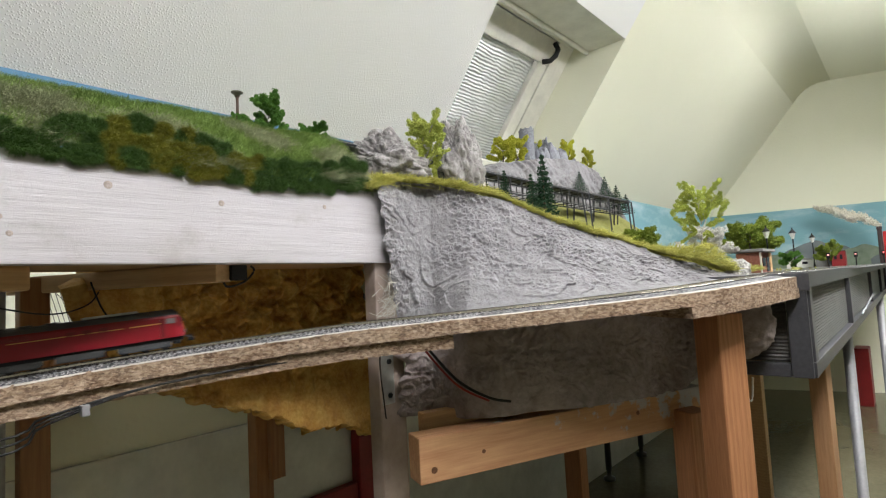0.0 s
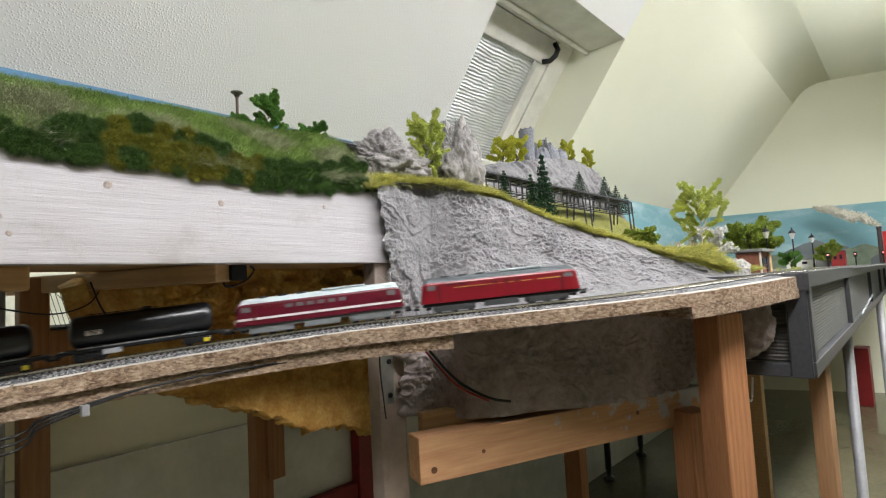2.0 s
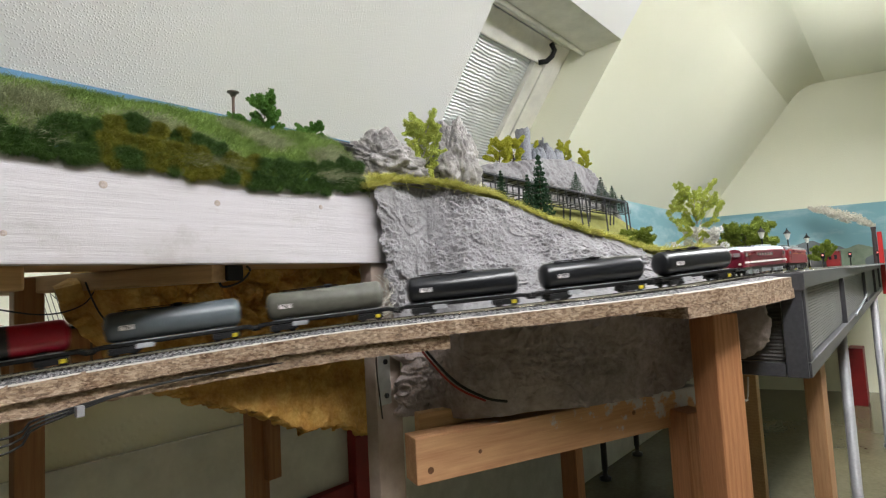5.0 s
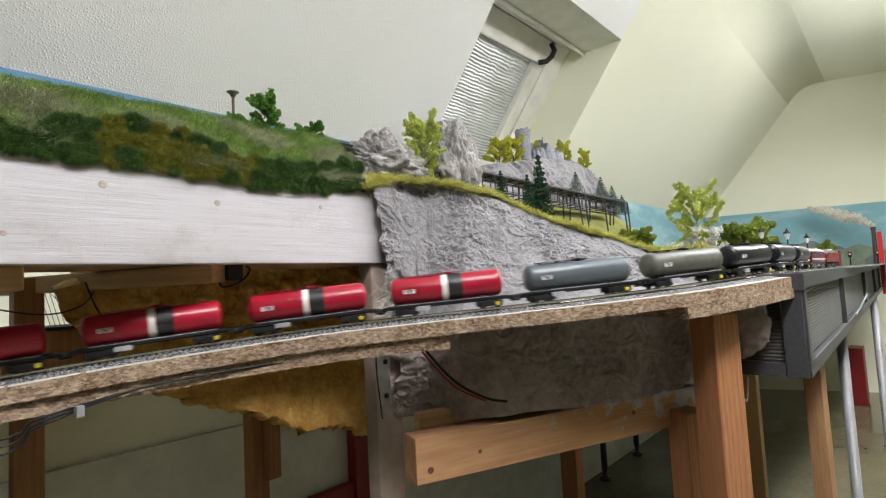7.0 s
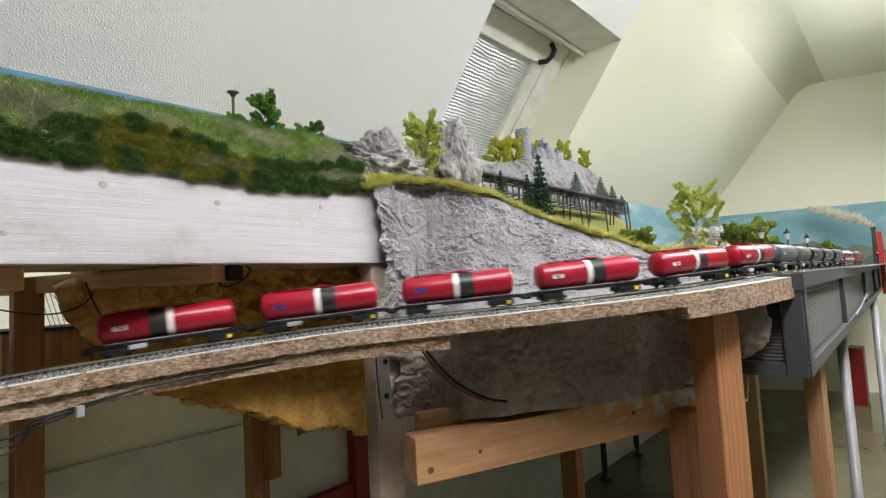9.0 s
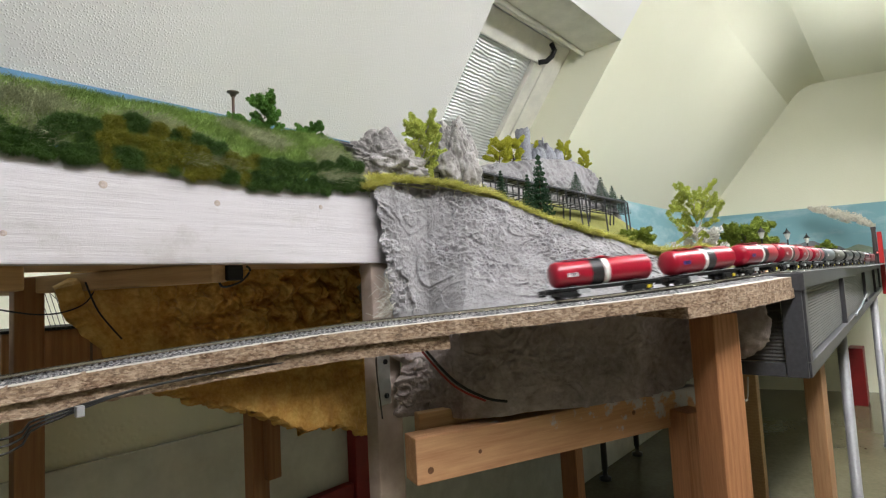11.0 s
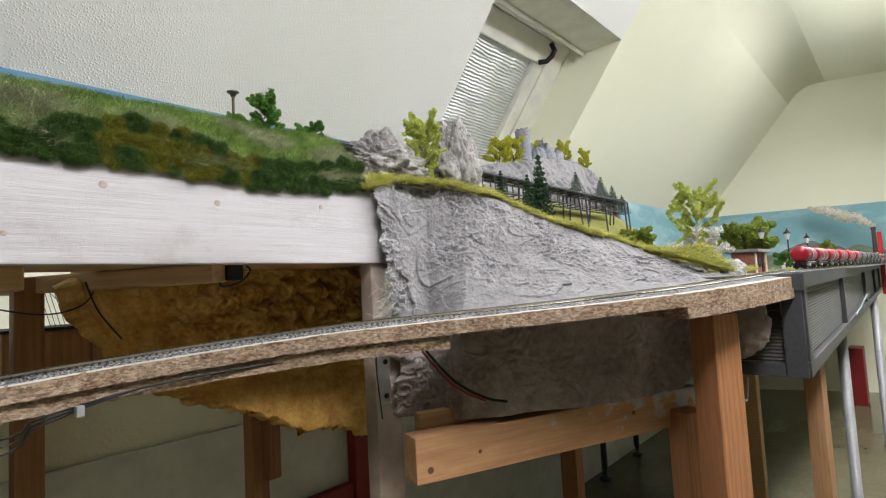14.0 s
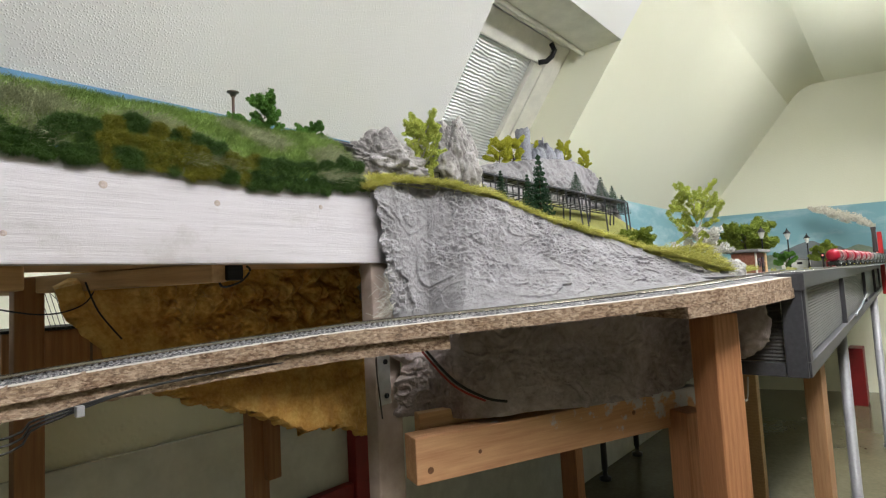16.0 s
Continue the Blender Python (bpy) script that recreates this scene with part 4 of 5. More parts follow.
def build_trees():
    tree((0.757, 0.70, 0.185), 0.146, 0.07, M["leaf_lime"], M["birch"], "slender birch with bright lime foliage on the ridge", 3, "", 0.0018, 18, 0.30, 0.9, 0.5, 0.016, 0.20, 0.060)
    tree((1.55, 0.42, 0.035), 0.195, 0.125, M["leaf_lime"], M["birch"], "spreading bright lime tree on the meadow", 9, "", 0.0024, 12, 0.28, 0.9, 0.5, 0.016, 0.22, 0.054)
    tree((0.492, 0.832, 0.252), 0.095, 0.055, M["leaf_mid"], M["bark"], "mid-green leafy tree behind the hill crest", 5, "", 0.0022, 12, 0.2, 0.6, 0.8, 0.02, 0.2, 0.085)
    tree((0.453, 0.83, 0.245), 0.060, 0.045, M["leaf_mid"], M["bark"], "small green bush tree behind the hill crest", 6, "", 0.002, 10, 0.1, 0.6, 0.8, 0.02, 0.2, 0.10)
    tree((0.596, 0.83, 0.258), 0.055, 0.06, M["leaf_mid"], M["bark"], "low green bush tree behind the hill crest", 7, "", 0.002, 12, 0.1, 0.6, 0.8, 0.02, 0.25, 0.13)
    tree((2.95, 0.58, -0.012), 0.235, 0.28, M["leaf_olive"], M["bark"], "broad olive-green deciduous tree on the table", 12, "", 0.0065, 11, 0.35, 1.3, 0.8)
    tree((3.30, 0.62, -0.012), 0.12, 0.13, M["leaf_olive"], M["bark"], "yellow-green round bush beside the street", 14, "", 0.005, 8, 0.2, 1.0, 0.9)
    tree((3.05, 0.44, -0.012), 0.085, 0.09, M["leaf_mid"], M["bark"], "dark green bush beside the street", 15, "", 0.005, 7, 0.15, 1.0, 0.9)
    tree((4.35, 0.42, -0.012), 0.16, 0.16, M["leaf_olive"], M["bark"], "yellow-green bush near the signal", 16, "", 0.006, 8, 0.2, 1.0, 0.9)
    tree((1.72, 0.66, 0.06), 0.085, 0.12, M["leaf_olive"], M["bark"], "light green bush under the bridge", 17, "", 0.004, 8, 0.2, 1.0, 0.8)
    for i, (x, y, z, h, s) in enumerate(((1.43, 0.97, 0.375, 0.095, 0.075), (1.51, 0.97, 0.385, 0.10, 0.07), (1.67, 0.99, 0.42, 0.085, 0.045), (1.88, 0.97, 0.435, 0.105, 0.052), (2.035, 0.97, 0.43, 0.095, 0.05))):
        tree((x, y, z), h, s, M["leaf_yellow"], M["bark"], "small yellow-green tree on the castle hill", 30 + i, "yellow trees on the castle hill", 0.0036, 12, 0.10, 1.2, 0.85)
    tree((1.95, 0.60, 0.0), 0.10, 0.11, M["leaf_white"], M["bark"], "white blossoming shrub on the meadow", 41, "white shrubs", 0.0035, 10, 0.2, 0.7)
    tree((1.72, 0.46, 0.0), 0.13, 0.125, M["leaf_white"], M["bark"], "white blossoming shrub beside the lime tree", 42, "white shrubs", 0.0035, 12, 0.2, 0.8)
    for i, (x, y, z, h, r) in enumerate(((1.03, 0.70, 0.19, 0.072, 0.017), (1.147, 0.70, 0.175, 0.092, 0.019), (1.207, 0.70, 0.165, 0.162, 0.030), (1.655, 0.82, 0.28, 0.080, 0.030), (1.92, 0.85, 0.285, 0.094, 0.034), (2.02, 0.85, 0.27, 0.086, 0.032), (2.11, 0.85, 0.255, 0.074, 0.032), (0.955, 0.695, 0.18, 0.040, 0.010))):
        fir((x, y, z), h, r, "dark green model fir tree on the slope", 60 + i)


# ---- bridge, castle, street ----
def build_bridge():
    """Black lattice deck bridge on trestle legs."""
    X0, X1, Y, Z1, Z0 = 0.55, 1.885, 0.74, H + 0.262, H + 0.222
    t = thing("lattice_bridge", (X0, Y, Z0), "black steel lattice railway bridge crossing the slope", "bridge")
    L, Zd, W = X1 - X0, Z1 - Z0, 0.05
    n = 26

    def bar(nm, a, b, r=0.0017):
        part(nm, tubed([a, b], r, 4), M["bridge"], t)
    for y in (0, W):
        bar("top_chord", (0, y, Zd), (L, y, Zd), 0.0026)
        bar("bottom_chord", (0, y, 0), (L, y, 0), 0.0022)
        bar("middle_chord", (0, y, Zd * 0.5), (L, y, Zd * 0.5), 0.0012)
        for i in range(n + 1):
            bar("vertical_bar", (L * i / n, y, 0), (L * i / n, y, Zd))
    for i in range(n + 1):
        bar("cross_bar", (L * i / n, 0, Zd), (L * i / n, W, Zd), 0.0014)
        bar("cross_bar", (L * i / n, 0, 0), (L * i / n, W, 0), 0.0014)
    part("bridge_deck", boxed(0, L, 0.004, W - 0.004, Zd + 0.002, Zd + 0.006), M["bridge"], t)
    for x in (0.0, 0.03, 0.36, 0.40, 0.70, 0.75, 0.95, 1.0, 1.14, L - 0.03, L):
        for y, k in ((0, -0.006), (W, 0.006)):
            bar("trestle_leg", (x, y, Zd), (x + (0.012 if round(x * 100) % 2 else -0.008), y + k * 2, -0.13), 0.0026)


def build_castle():
    t = thing("castle_ruin", (1.56, 0.98, H + 0.385), "grey stone castle ruin with a round tower on the hill", "castle ruin")

    def stone_wall(a, b):
        ang = math.tau * a
        r = 0.026 * (1 + 0.06 * noise.noise(Vector((math.cos(ang) * 3, math.sin(ang) * 3, b * 9))))
        return (0.035 + r * math.cos(ang), r * math.sin(ang), -0.03 + b * (0.175 + 0.012 * noise.noise(Vector((math.cos(ang) * 2, math.sin(ang) * 2, 0)))))
    part("tower", grid_mesh(stone_wall, 28, 24, M["castle"], True), None, t)
    part("tower_top", boxed(0.016, 0.054, -0.019, 0.019, 0.125, 0.134, 0.004), M["castle"], t)
    for i, (x0, x1, h, s) in enumerate(((0.07, 0.15, 0.105, 2), (0.13, 0.23, 0.130, 3), (0.21, 0.31, 0.115, 4), (0.29, 0.35, 0.080, 5), (-0.01, 0.02, 0.05, 6))):
        def ruin(a, b, x0=x0, x1=x1, h=h, s=s):
            th, ph = math.pi * 0.5 * b, math.tau * a
            k = 1 + 0.35 * noise.noise(Vector((math.cos(ph) * 2, math.sin(ph) * 2, b * 3 + s))) + 0.12 * abs(noise.noise(Vector((math.cos(ph) * 8, math.sin(ph) * 8, b * 12 + s))))
            rx, ry = (x1 - x0) / 2, 0.035
            c = math.cos(th) ** 0.35
            return ((x0 + x1) / 2 + rx * c * math.cos(ph) * k, ry * c * math.sin(ph) * k, -0.03 + (h + 0.03) * math.sin(th) ** 0.6 * (0.85 + 0.35 * noise.noise(Vector((math.cos(ph) * 3 + s, math.sin(ph) * 3, s)))))
        part("ruined_wall", grid_mesh(ruin, 40, 24, M["castle"], True), None, t)

    def crag(a, b):
        x = lerp(1.30, 2.24, a)
        top = table([(1.3, 0.345), (1.4, 0.385), (1.5, 0.40), (1.65, 0.43), (1.95, 0.45), (2.05, 0.44), (2.13, 0.38), (2.24, 0.24)], x)
        if b < 0.6:
            y, z = 0.90 - 0.04 * math.sin(math.pi * a) + 0.08 * b / 0.6, lerp(0.20, top, (b / 0.6) ** 0.7)
        else:
            y, z = 0.98 - 0.04 * math.sin(math.pi * a) + 0.3 * (b - 0.6) / 0.4, top
        p = Vector((x, y, z))
        d = rock_relief(p * 0.6, 2.2)
        return (p.x - d * 0.4, p.y - d, p.z + H)
    ob = part("castle_crag", grid_mesh(crag, 160, 60, M["rock"], True), None)
    tagged(ob, "grey plaster crag below the castle ruin", "crag")


def street_lamp(at, height, label, globe=False):
    t = thing("street_lamp", (at[0], at[1], at[2] + H), label, "street lamp", "" if globe else "street lamps")
    bm = bmesh.new()
    h = height
    if globe:
        lathe(bm, [(h * 0.028, 0), (h * 0.028, h * 0.86), (h * 0.05, h * 0.88)], 8)
        part("lamp_post", bm, M["rust"], t)
        bm = bmesh.new()
        lathe(bm, [(h * 0.03, h * 0.86), (h * 0.07, h * 0.93), (h * 0.115, h * 0.95), (h * 0.115, h * 0.965), (h * 0.04, h * 0.99), (h * 0.01, h)], 14)
        part("shade", bm, M["lamp_metal"], t, "dished metal shade", True)
        return t
    lathe(bm, [(h * 0.04, 0), (h * 0.025, h * 0.08), (h * 0.016, h * 0.15), (h * 0.014, h * 0.72)], 8)
    part("lamp_post", bm, M["black"], t)
    bm = bmesh.new()
    lathe(bm, [(h * 0.03, h * 0.72), (h * 0.075, h * 0.86)], 6)
    part("lantern_glass", bm, M["lantern"], t, "pale lantern glass")
    bm = bmesh.new()
    lathe(bm, [(h * 0.095, h * 0.86), (h * 0.085, h * 0.875), (h * 0.03, h * 0.94), (h * 0.015, h * 0.96), (h * 0.012, h)], 6)
    part("lantern_cap", bm, M["black"], t)
    return t


def build_street():
    street_lamp((0.440, 0.828, 0.258), 0.088, "rusty model lamp with a dished metal shade", True)
    street_lamp((2.72, 0.475, -0.012), 0.20, "black model street lamp with a glass lantern")
    street_lamp((3.60, 0.50, -0.012), 0.235, "black model street lamp with a glass lantern")
    street_lamp((4.40, 0.50, -0.012), 0.235, "black model street lamp with a glass lantern")
    t = thing("kiosk", (1.72, 0.322, H - 0.012), "small brick and timber kiosk with a grey flat roof", "kiosk")
    part("kiosk_wall", boxed(0, 0.15, 0, 0.06, 0, 0.058), M["brick"], t)
    part("kiosk_roof", boxed(-0.012, 0.165, -0.012, 0.07, 0.060, 0.068, 0.001), M["kiosk_roof"], t)
    part("kiosk_door", boxed(0.085, 0.115, -0.003, -0.0005, 0.002, 0.045), M["dark_glass"], t)
    part("kiosk_window", boxed(0.03, 0.065, -0.003, -0.0005, 0.018, 0.042), M["dark_glass"], t)
    part("corner_post", boxed(-0.004, 0.006, -0.004, -0.0005, 0, 0.058), M["pale_edge"], t)
    part("corner_post", boxed(0.125, 0.15, -0.004, -0.0005, 0, 0.058), M["batten_wood"], t)
    # station buildings along the far part of the table
    for x, y, w, d, h, m, lab in ((4.62, 0.345, 0.10, 0.080, 0.105, "red_steel", "small red station house with a dark roof"),
                                  (4.70, 0.440, 0.14, 0.085, 0.120, "roof_grey", "grey model signal house with a dark roof"),
                                  (4.85, 0.560, 0.16, 0.170, 0.060, "lantern", "low pale model goods shed with a dark roof")):
        hs = thing("station_house", (x, y, H - 0.012), lab, "model house", "station houses")
        part("wall", boxed(0, w, 0, d, 0, h), M[m], hs)
        bm = bmesh.new()
        ends = [[bm.verts.new((ex, q, z)) for q, z in ((-0.008, h + 0.001), (d + 0.008, h + 0.001), (d * 0.5, h + 0.022))] for ex in (-0.008, w + 0.008)]
        for k in range(3):
            bm.faces.new((ends[0][k], ends[0][(k + 1) % 3], ends[1][(k + 1) % 3], ends[1][k]))
        bm.faces.new(ends[0][::-1])
        bm.faces.new(ends[1])
        bmesh.ops.recalc_face_normals(bm, faces=bm.faces)
        part("roof", bm, M["kiosk_roof"], hs, "dark felt roof")
        for k in range(2):
            q = d * (0.2 + 0.4 * k)
            part("window", boxed(-0.003, -0.0005, q, q + d * 0.2, h * 0.45, h * 0.75), M["dark_glass"], hs)
    # retaining wall and green train shed roof at the foot of the slope
    o = part("platform_roof", boxed(2.0, 3.0, 0.86, 0.98, H + 0.098, H + 0.125, 0.003), M["roof_green"])
    tagged(o, "long dark green platform roof by the wall", "platform roof")
    o = part("platform_wall", boxed(2.0, 3.0, 0.88, 0.96, H - 0.012, H + 0.0985), M["roof_grey"])
    tagged(o, "grey platform building under the green roof", "platform building")
    # hills printed on the backdrop and a chimney with its cotton smoke
    for i, (y0, y1, h, m) in enumerate(((0.90, 0.30, 0.20, "hill_far"), (0.55, 0.02, 0.13, "hill_near"), (1.2, 0.7, 0.10, "hill_near"), (0.25, -0.5, 0.12, "hill_far"))):
        v, f = [], []
        n = 40
        off = 0.010 + 0.004 * i
        for k in range(n + 1):
            y = lerp(y0, y1, k / n)
            top = h * math.sin(math.pi * k / n) ** 0.7 * (0.85 + 0.25 * noise.noise(Vector((y * 9, i, 0)))) + 0.03
            v += [(gable_x(y) - off, y, H - 0.03), (gable_x(y) - off, y, H + top), (gable_x(y) - off - 0.003, y, H - 0.03), (gable_x(y) - off - 0.003, y, H + top)]
        for k in range(n):
            a = k * 4
            f += [(a, a + 4, a + 5, a + 1), (a + 2, a + 3, a + 7, a + 6), (a + 1, a + 5, a + 7, a + 3)]
        o = part("backdrop_hills", raw_mesh(v, f, M[m]), None)
        tagged(o, "blue-grey wooded hills of the printed backdrop", "backdrop", kind="structure")
    bm = bmesh.new()
    lathe(bm, [(0.020, -0.2), (0.014, 0.26), (0.017, 0.265), (0.017, 0.285)], 14)
    o = part("factory_chimney", bm, M["chimney"])
    o.matrix_world = pose(5.3, 0.17, H - 0.012)
    tagged(o, "tall dark model factory chimney", "chimney")
    v, f = [], []
    rnd = random.Random(77)
    for k in range(46):
        q = k / 45
        c = (5.3, 0.17 + 0.39 * q, H + 0.285 + 0.19 * q ** 0.8 + 0.03 * noise.noise(Vector((q * 6, 2, 0))))
        r = 0.014 + 0.028 * math.sin(math.pi * min(1, q * 1.05)) ** 0.7
        solid_core(v, f, c, r * 0.9, 0.8)
        flock_ball(v, f, c, r * 1.02, rnd, 40, 0.010)
    o = part("cotton_smoke", raw_mesh(v, f, M["cotton"]), None)
    tagged(o, "drawn-out cotton wool smoke from the chimney", "cotton smoke")
    o = part("signal_barrier", boxed(4.30, 4.36, 0.100, 0.124, H - 0.20, H + 0.19, 0.004), M["red_post"])
    tagged(o, "bright red upright board at the table's edge", "board")
    for x, y, h in ((3.98, 0.380, 0.050), (4.50, 0.280, 0.054), (4.80, 0.145, 0.057)):
        s = thing("light_signal", (x, y, H - 0.012), "black model light signal showing red", "signal", "light signals")
        part("mast", tubed([(0, 0, 0), (0, 0, h)], 0.004, 6), M["black"], s)
        part("signal_head", boxed(-0.006, 0.006, -0.010, 0.010, h, h + 0.035, 0.002), M["black"], s)
        bm = bmesh.new()
        lathe(bm, [(0.005, -0.003), (0.005, 0.0)], 10, "X")
        lm = part("signal_lamp", bm, M["red_glow"], s, "glowing red lamp")
        lm.location = (-0.006, 0, h + 0.022)


# ---- under the layout ----
def build_under():
    # foam lining below the hill
    EDGE = [(0.230, 0.03), (0.240, -0.010), (0.28, -0.07), (0.344, -0.135), (0.412, -0.172), (0.462, -0.190), (0.528, -0.219), (0.586, -0.256), (0.665, -0.262), (0.76, -0.305)]

    def fn(a, b):
        x = lerp(0.230, 0.76, a)
        rag = min(1.0, max(0.15, (x - 0.30) / 0.06))
        lo = table(EDGE, x) + rag * (0.006 * noise.noise(Vector((x * 60, 0, 0))) + 0.006 * noise.noise(Vector((x * 170, 3, 0))))
        z = lerp(lo, 0.05, b)
        p = Vector((x, 0.87 + 0.05 * b, z))
        q = p + noise.noise_vector(p * 30) * 0.012
        # bubbles in the upper part, a smooth skin along the sloping flank and below
        flank = min(1.0, max(0.0, (x - 0.215 - 0.85 * (0.04 - z)) / 0.05 - 0.9))
        low = min(1.0, max(0.0, (z + 0.115) / 0.05))
        k = Vector((q.x, q.y * 0.6, q.z))
        lumps = 0.030 * max(0.0, 0.75 - noise.voronoi(k * 34)[0][0]) + 0.013 * max(0.0, 0.75 - noise.voronoi(k * 80)[0][0]) + 0.026 * abs(noise.noise(p * 13))
        skin = 0.010 * noise.noise(p * 9) + 0.0025 * noise.noise(p * 70) + 0.012 * max(0.0, noise.noise(p * 42 + Vector((4, 0, 0))) - 0.35)
        d = lerp(skin, lumps, flank * (0.15 + 0.85 * low))
        return (p.x, p.y - d, p.z + H)
    ob = part("foam_lining", grid_mesh(fn, 260, 190, M["foam"], True), None)
    so = ob.modifiers.new("thick", "SOLIDIFY")
    so.thickness, so.offset = 0.03, -1
    tagged(ob, "lumpy yellow-brown building foam under the hill", "foam lining")
    # wooden box and a strip of wire mesh against the wall
    cr = thing("wall_box", (0.20, 1.21, 0), "brown wooden box fixed to the wall under the deck", "box")
    part("body", boxed(0, 0.184, 0, 0.1435, 0.86, H - 0.045, 0.002), M["leg_wood"], cr)
    part("rim", boxed(-0.004, 0.19, -0.004, 0.1435, H - 0.0445, H - 0.039, 0.001), M["black"], cr, "black rim")
    part("seam_strip", boxed(0.135, 0.139, -0.002, -0.0003, 0.87, H - 0.06), M["bark"], cr)
    bm = bmesh.new()
    for k in range(17):
        o0 = Vector((0.262 + 0.0075 * k, 1.19, H + 0.03))
        tube(bm, [o0, o0 + Vector((0.065, 0.0, -0.075))], 0.0007, 3, False)
        o1 = Vector((0.27 + 0.0075 * k, 1.192, H - 0.045))
        tube(bm, [o1, o1 + Vector((-0.02, 0.0, 0.075))], 0.0007, 3, False)
    ob = part("wire_mesh", bm, M["black_leg"])
    tagged(ob, "bent strip of grey wire mesh hanging under the deck", "wire mesh")
    # cables
    def cable(pts, r, m, label):
        pts = [Vector(p) + Vector((0, 0, H)) for p in pts]
        fine = []
        for i in range(len(pts) - 1):
            p0, p1, p2, p3 = pts[max(i - 1, 0)], pts[i], pts[i + 1], pts[min(i + 2, len(pts) - 1)]
            for k in range(6):
                t = k / 6
                fine.append(0.5 * ((2 * p1) + (p2 - p0) * t + (2 * p0 - 5 * p1 + 4 * p2 - p3) * t * t + (3 * p1 - p0 - 3 * p2 + p3) * t ** 3))
        fine.append(pts[-1])
        ob = part("cable", tubed(fine, r, 6), m, smooth=True)
        tagged(ob, label, "cable")
    cable([(0.565, 0.565, -0.06), (0.585, 0.545, -0.10), (0.615, 0.52, -0.145), (0.65, 0.492, -0.172), (0.675, 0.472, -0.18)], 0.0022, M["rubber"], "black cable looping down the rock")
    cable([(0.56, 0.563, -0.062), (0.58, 0.543, -0.105), (0.61, 0.518, -0.150), (0.645, 0.49, -0.175)], 0.0018, M["red_cable"], "red cable looping down the rock")
    for k in range(3):
        cable([(-0.6, 0.74 + 0.004 * k, -0.11 - 0.012 * k), (0.05, 0.715, -0.135 - 0.009 * k), (0.15, 0.705, -0.117 - 0.004 * k), (0.24, 0.68, -0.100), (0.36, 0.62, -0.088), (0.46, 0.55, -0.086)], 0.0014, M["rubber"], "thin black cable under the ramp")
    cable([(0.535, 0.60, -0.075), (0.528, 0.598, -0.11), (0.53, 0.595, -0.16), (0.535, 0.597, -0.19)], 0.0011, M["rubber"], "thin black cable beside the post")
    cable([(0.345, 0.70, 0.04), (0.348, 0.70, 0.015), (0.375, 0.70, 0.020), (0.39, 0.70, 0.035), (0.385, 0.70, 0.042)], 0.0016, M["rubber"], "black cable loop under the deck")
    cable([(0.10, 0.83, 0.01), (0.18, 0.85, -0.01), (0.23, 0.86, 0.0), (0.25, 0.865, 0.03)], 0.0011, M["rubber"], "thin black cable under the deck")
    cable([(0.225, 0.83, 0.03), (0.24, 0.83, -0.01), (0.265, 0.82, -0.05)], 0.0012, M["rubber"], "thin black cable on the foam")
    cable([(1.11, 0.25, -0.19), (1.09, 0.243, -0.23), (1.12, 0.243, -0.24), (1.125, 0.24, -0.20)], 0.0016, M["white"], "white cable loop under the table")
    cable([(1.08, 0.25, -0.20), (1.10, 0.255, -0.32), (1.13, 0.26, -0.45)], 0.002, M["white"], "white cable hanging under the table")
    b = part("connector_block", boxed(0.352, 0.375, 0.69, 0.71, H + 0.022, H + 0.043, 0.002), M["black"])
    tagged(b, "black cable connector under the deck", "connector")
    b = part("cable_clip", boxed(0.178, 0.186, 0.69, 0.70, H - 0.122, H - 0.110, 0.001), M["pvc"])
    tagged(b, "small grey cable clip under the ramp", "cable clip")
    # screw feet of a frame further back
    for x, y, r in ((2.66, 1.27, 0), (3.12, 1.28, 0)):
        bm = bmesh.new()
        lathe(bm, [(0.03, 0), (0.03, 0.015), (0.012, 0.02), (0.012, 0.05), (0.016, 0.052), (0.016, H - 0.2)], 12)
        ob = part("screw_foot_leg", bm, M["black_leg"], smooth=True)
        ob.matrix_world = pose(x, y, 0)
        tagged(ob, "dark metal leg with a round screw foot", "table leg")
    ob = part("red_cabinet", boxed(5.0, 5.2, 0.295, 0.385, 0.0, 0.42, 0.006), M["red_steel"])
    tagged(ob, "small dark red cabinet standing on the floor at the far wall", "cabinet")
    ob = part("red_door_frame", boxed(1.047, 1.116, WALL - 0.06, WALL - 0.019, 0, H - 0.17, 0.004), M["red_steel"])
    tagged(ob, "dark red upright against the wall", "upright")
    ob = part("red_skirting", boxed(0.70, 1.045, WALL - 0.05, WALL - 0.02, H - 0.66, H - 0.577, 0.004), M["red_steel"])
    tagged(ob, "dark red rail along the wall", "rail")


# ---- the train ----
TANK = 0.19     # wagon length over buffers
LOCO = 0.242


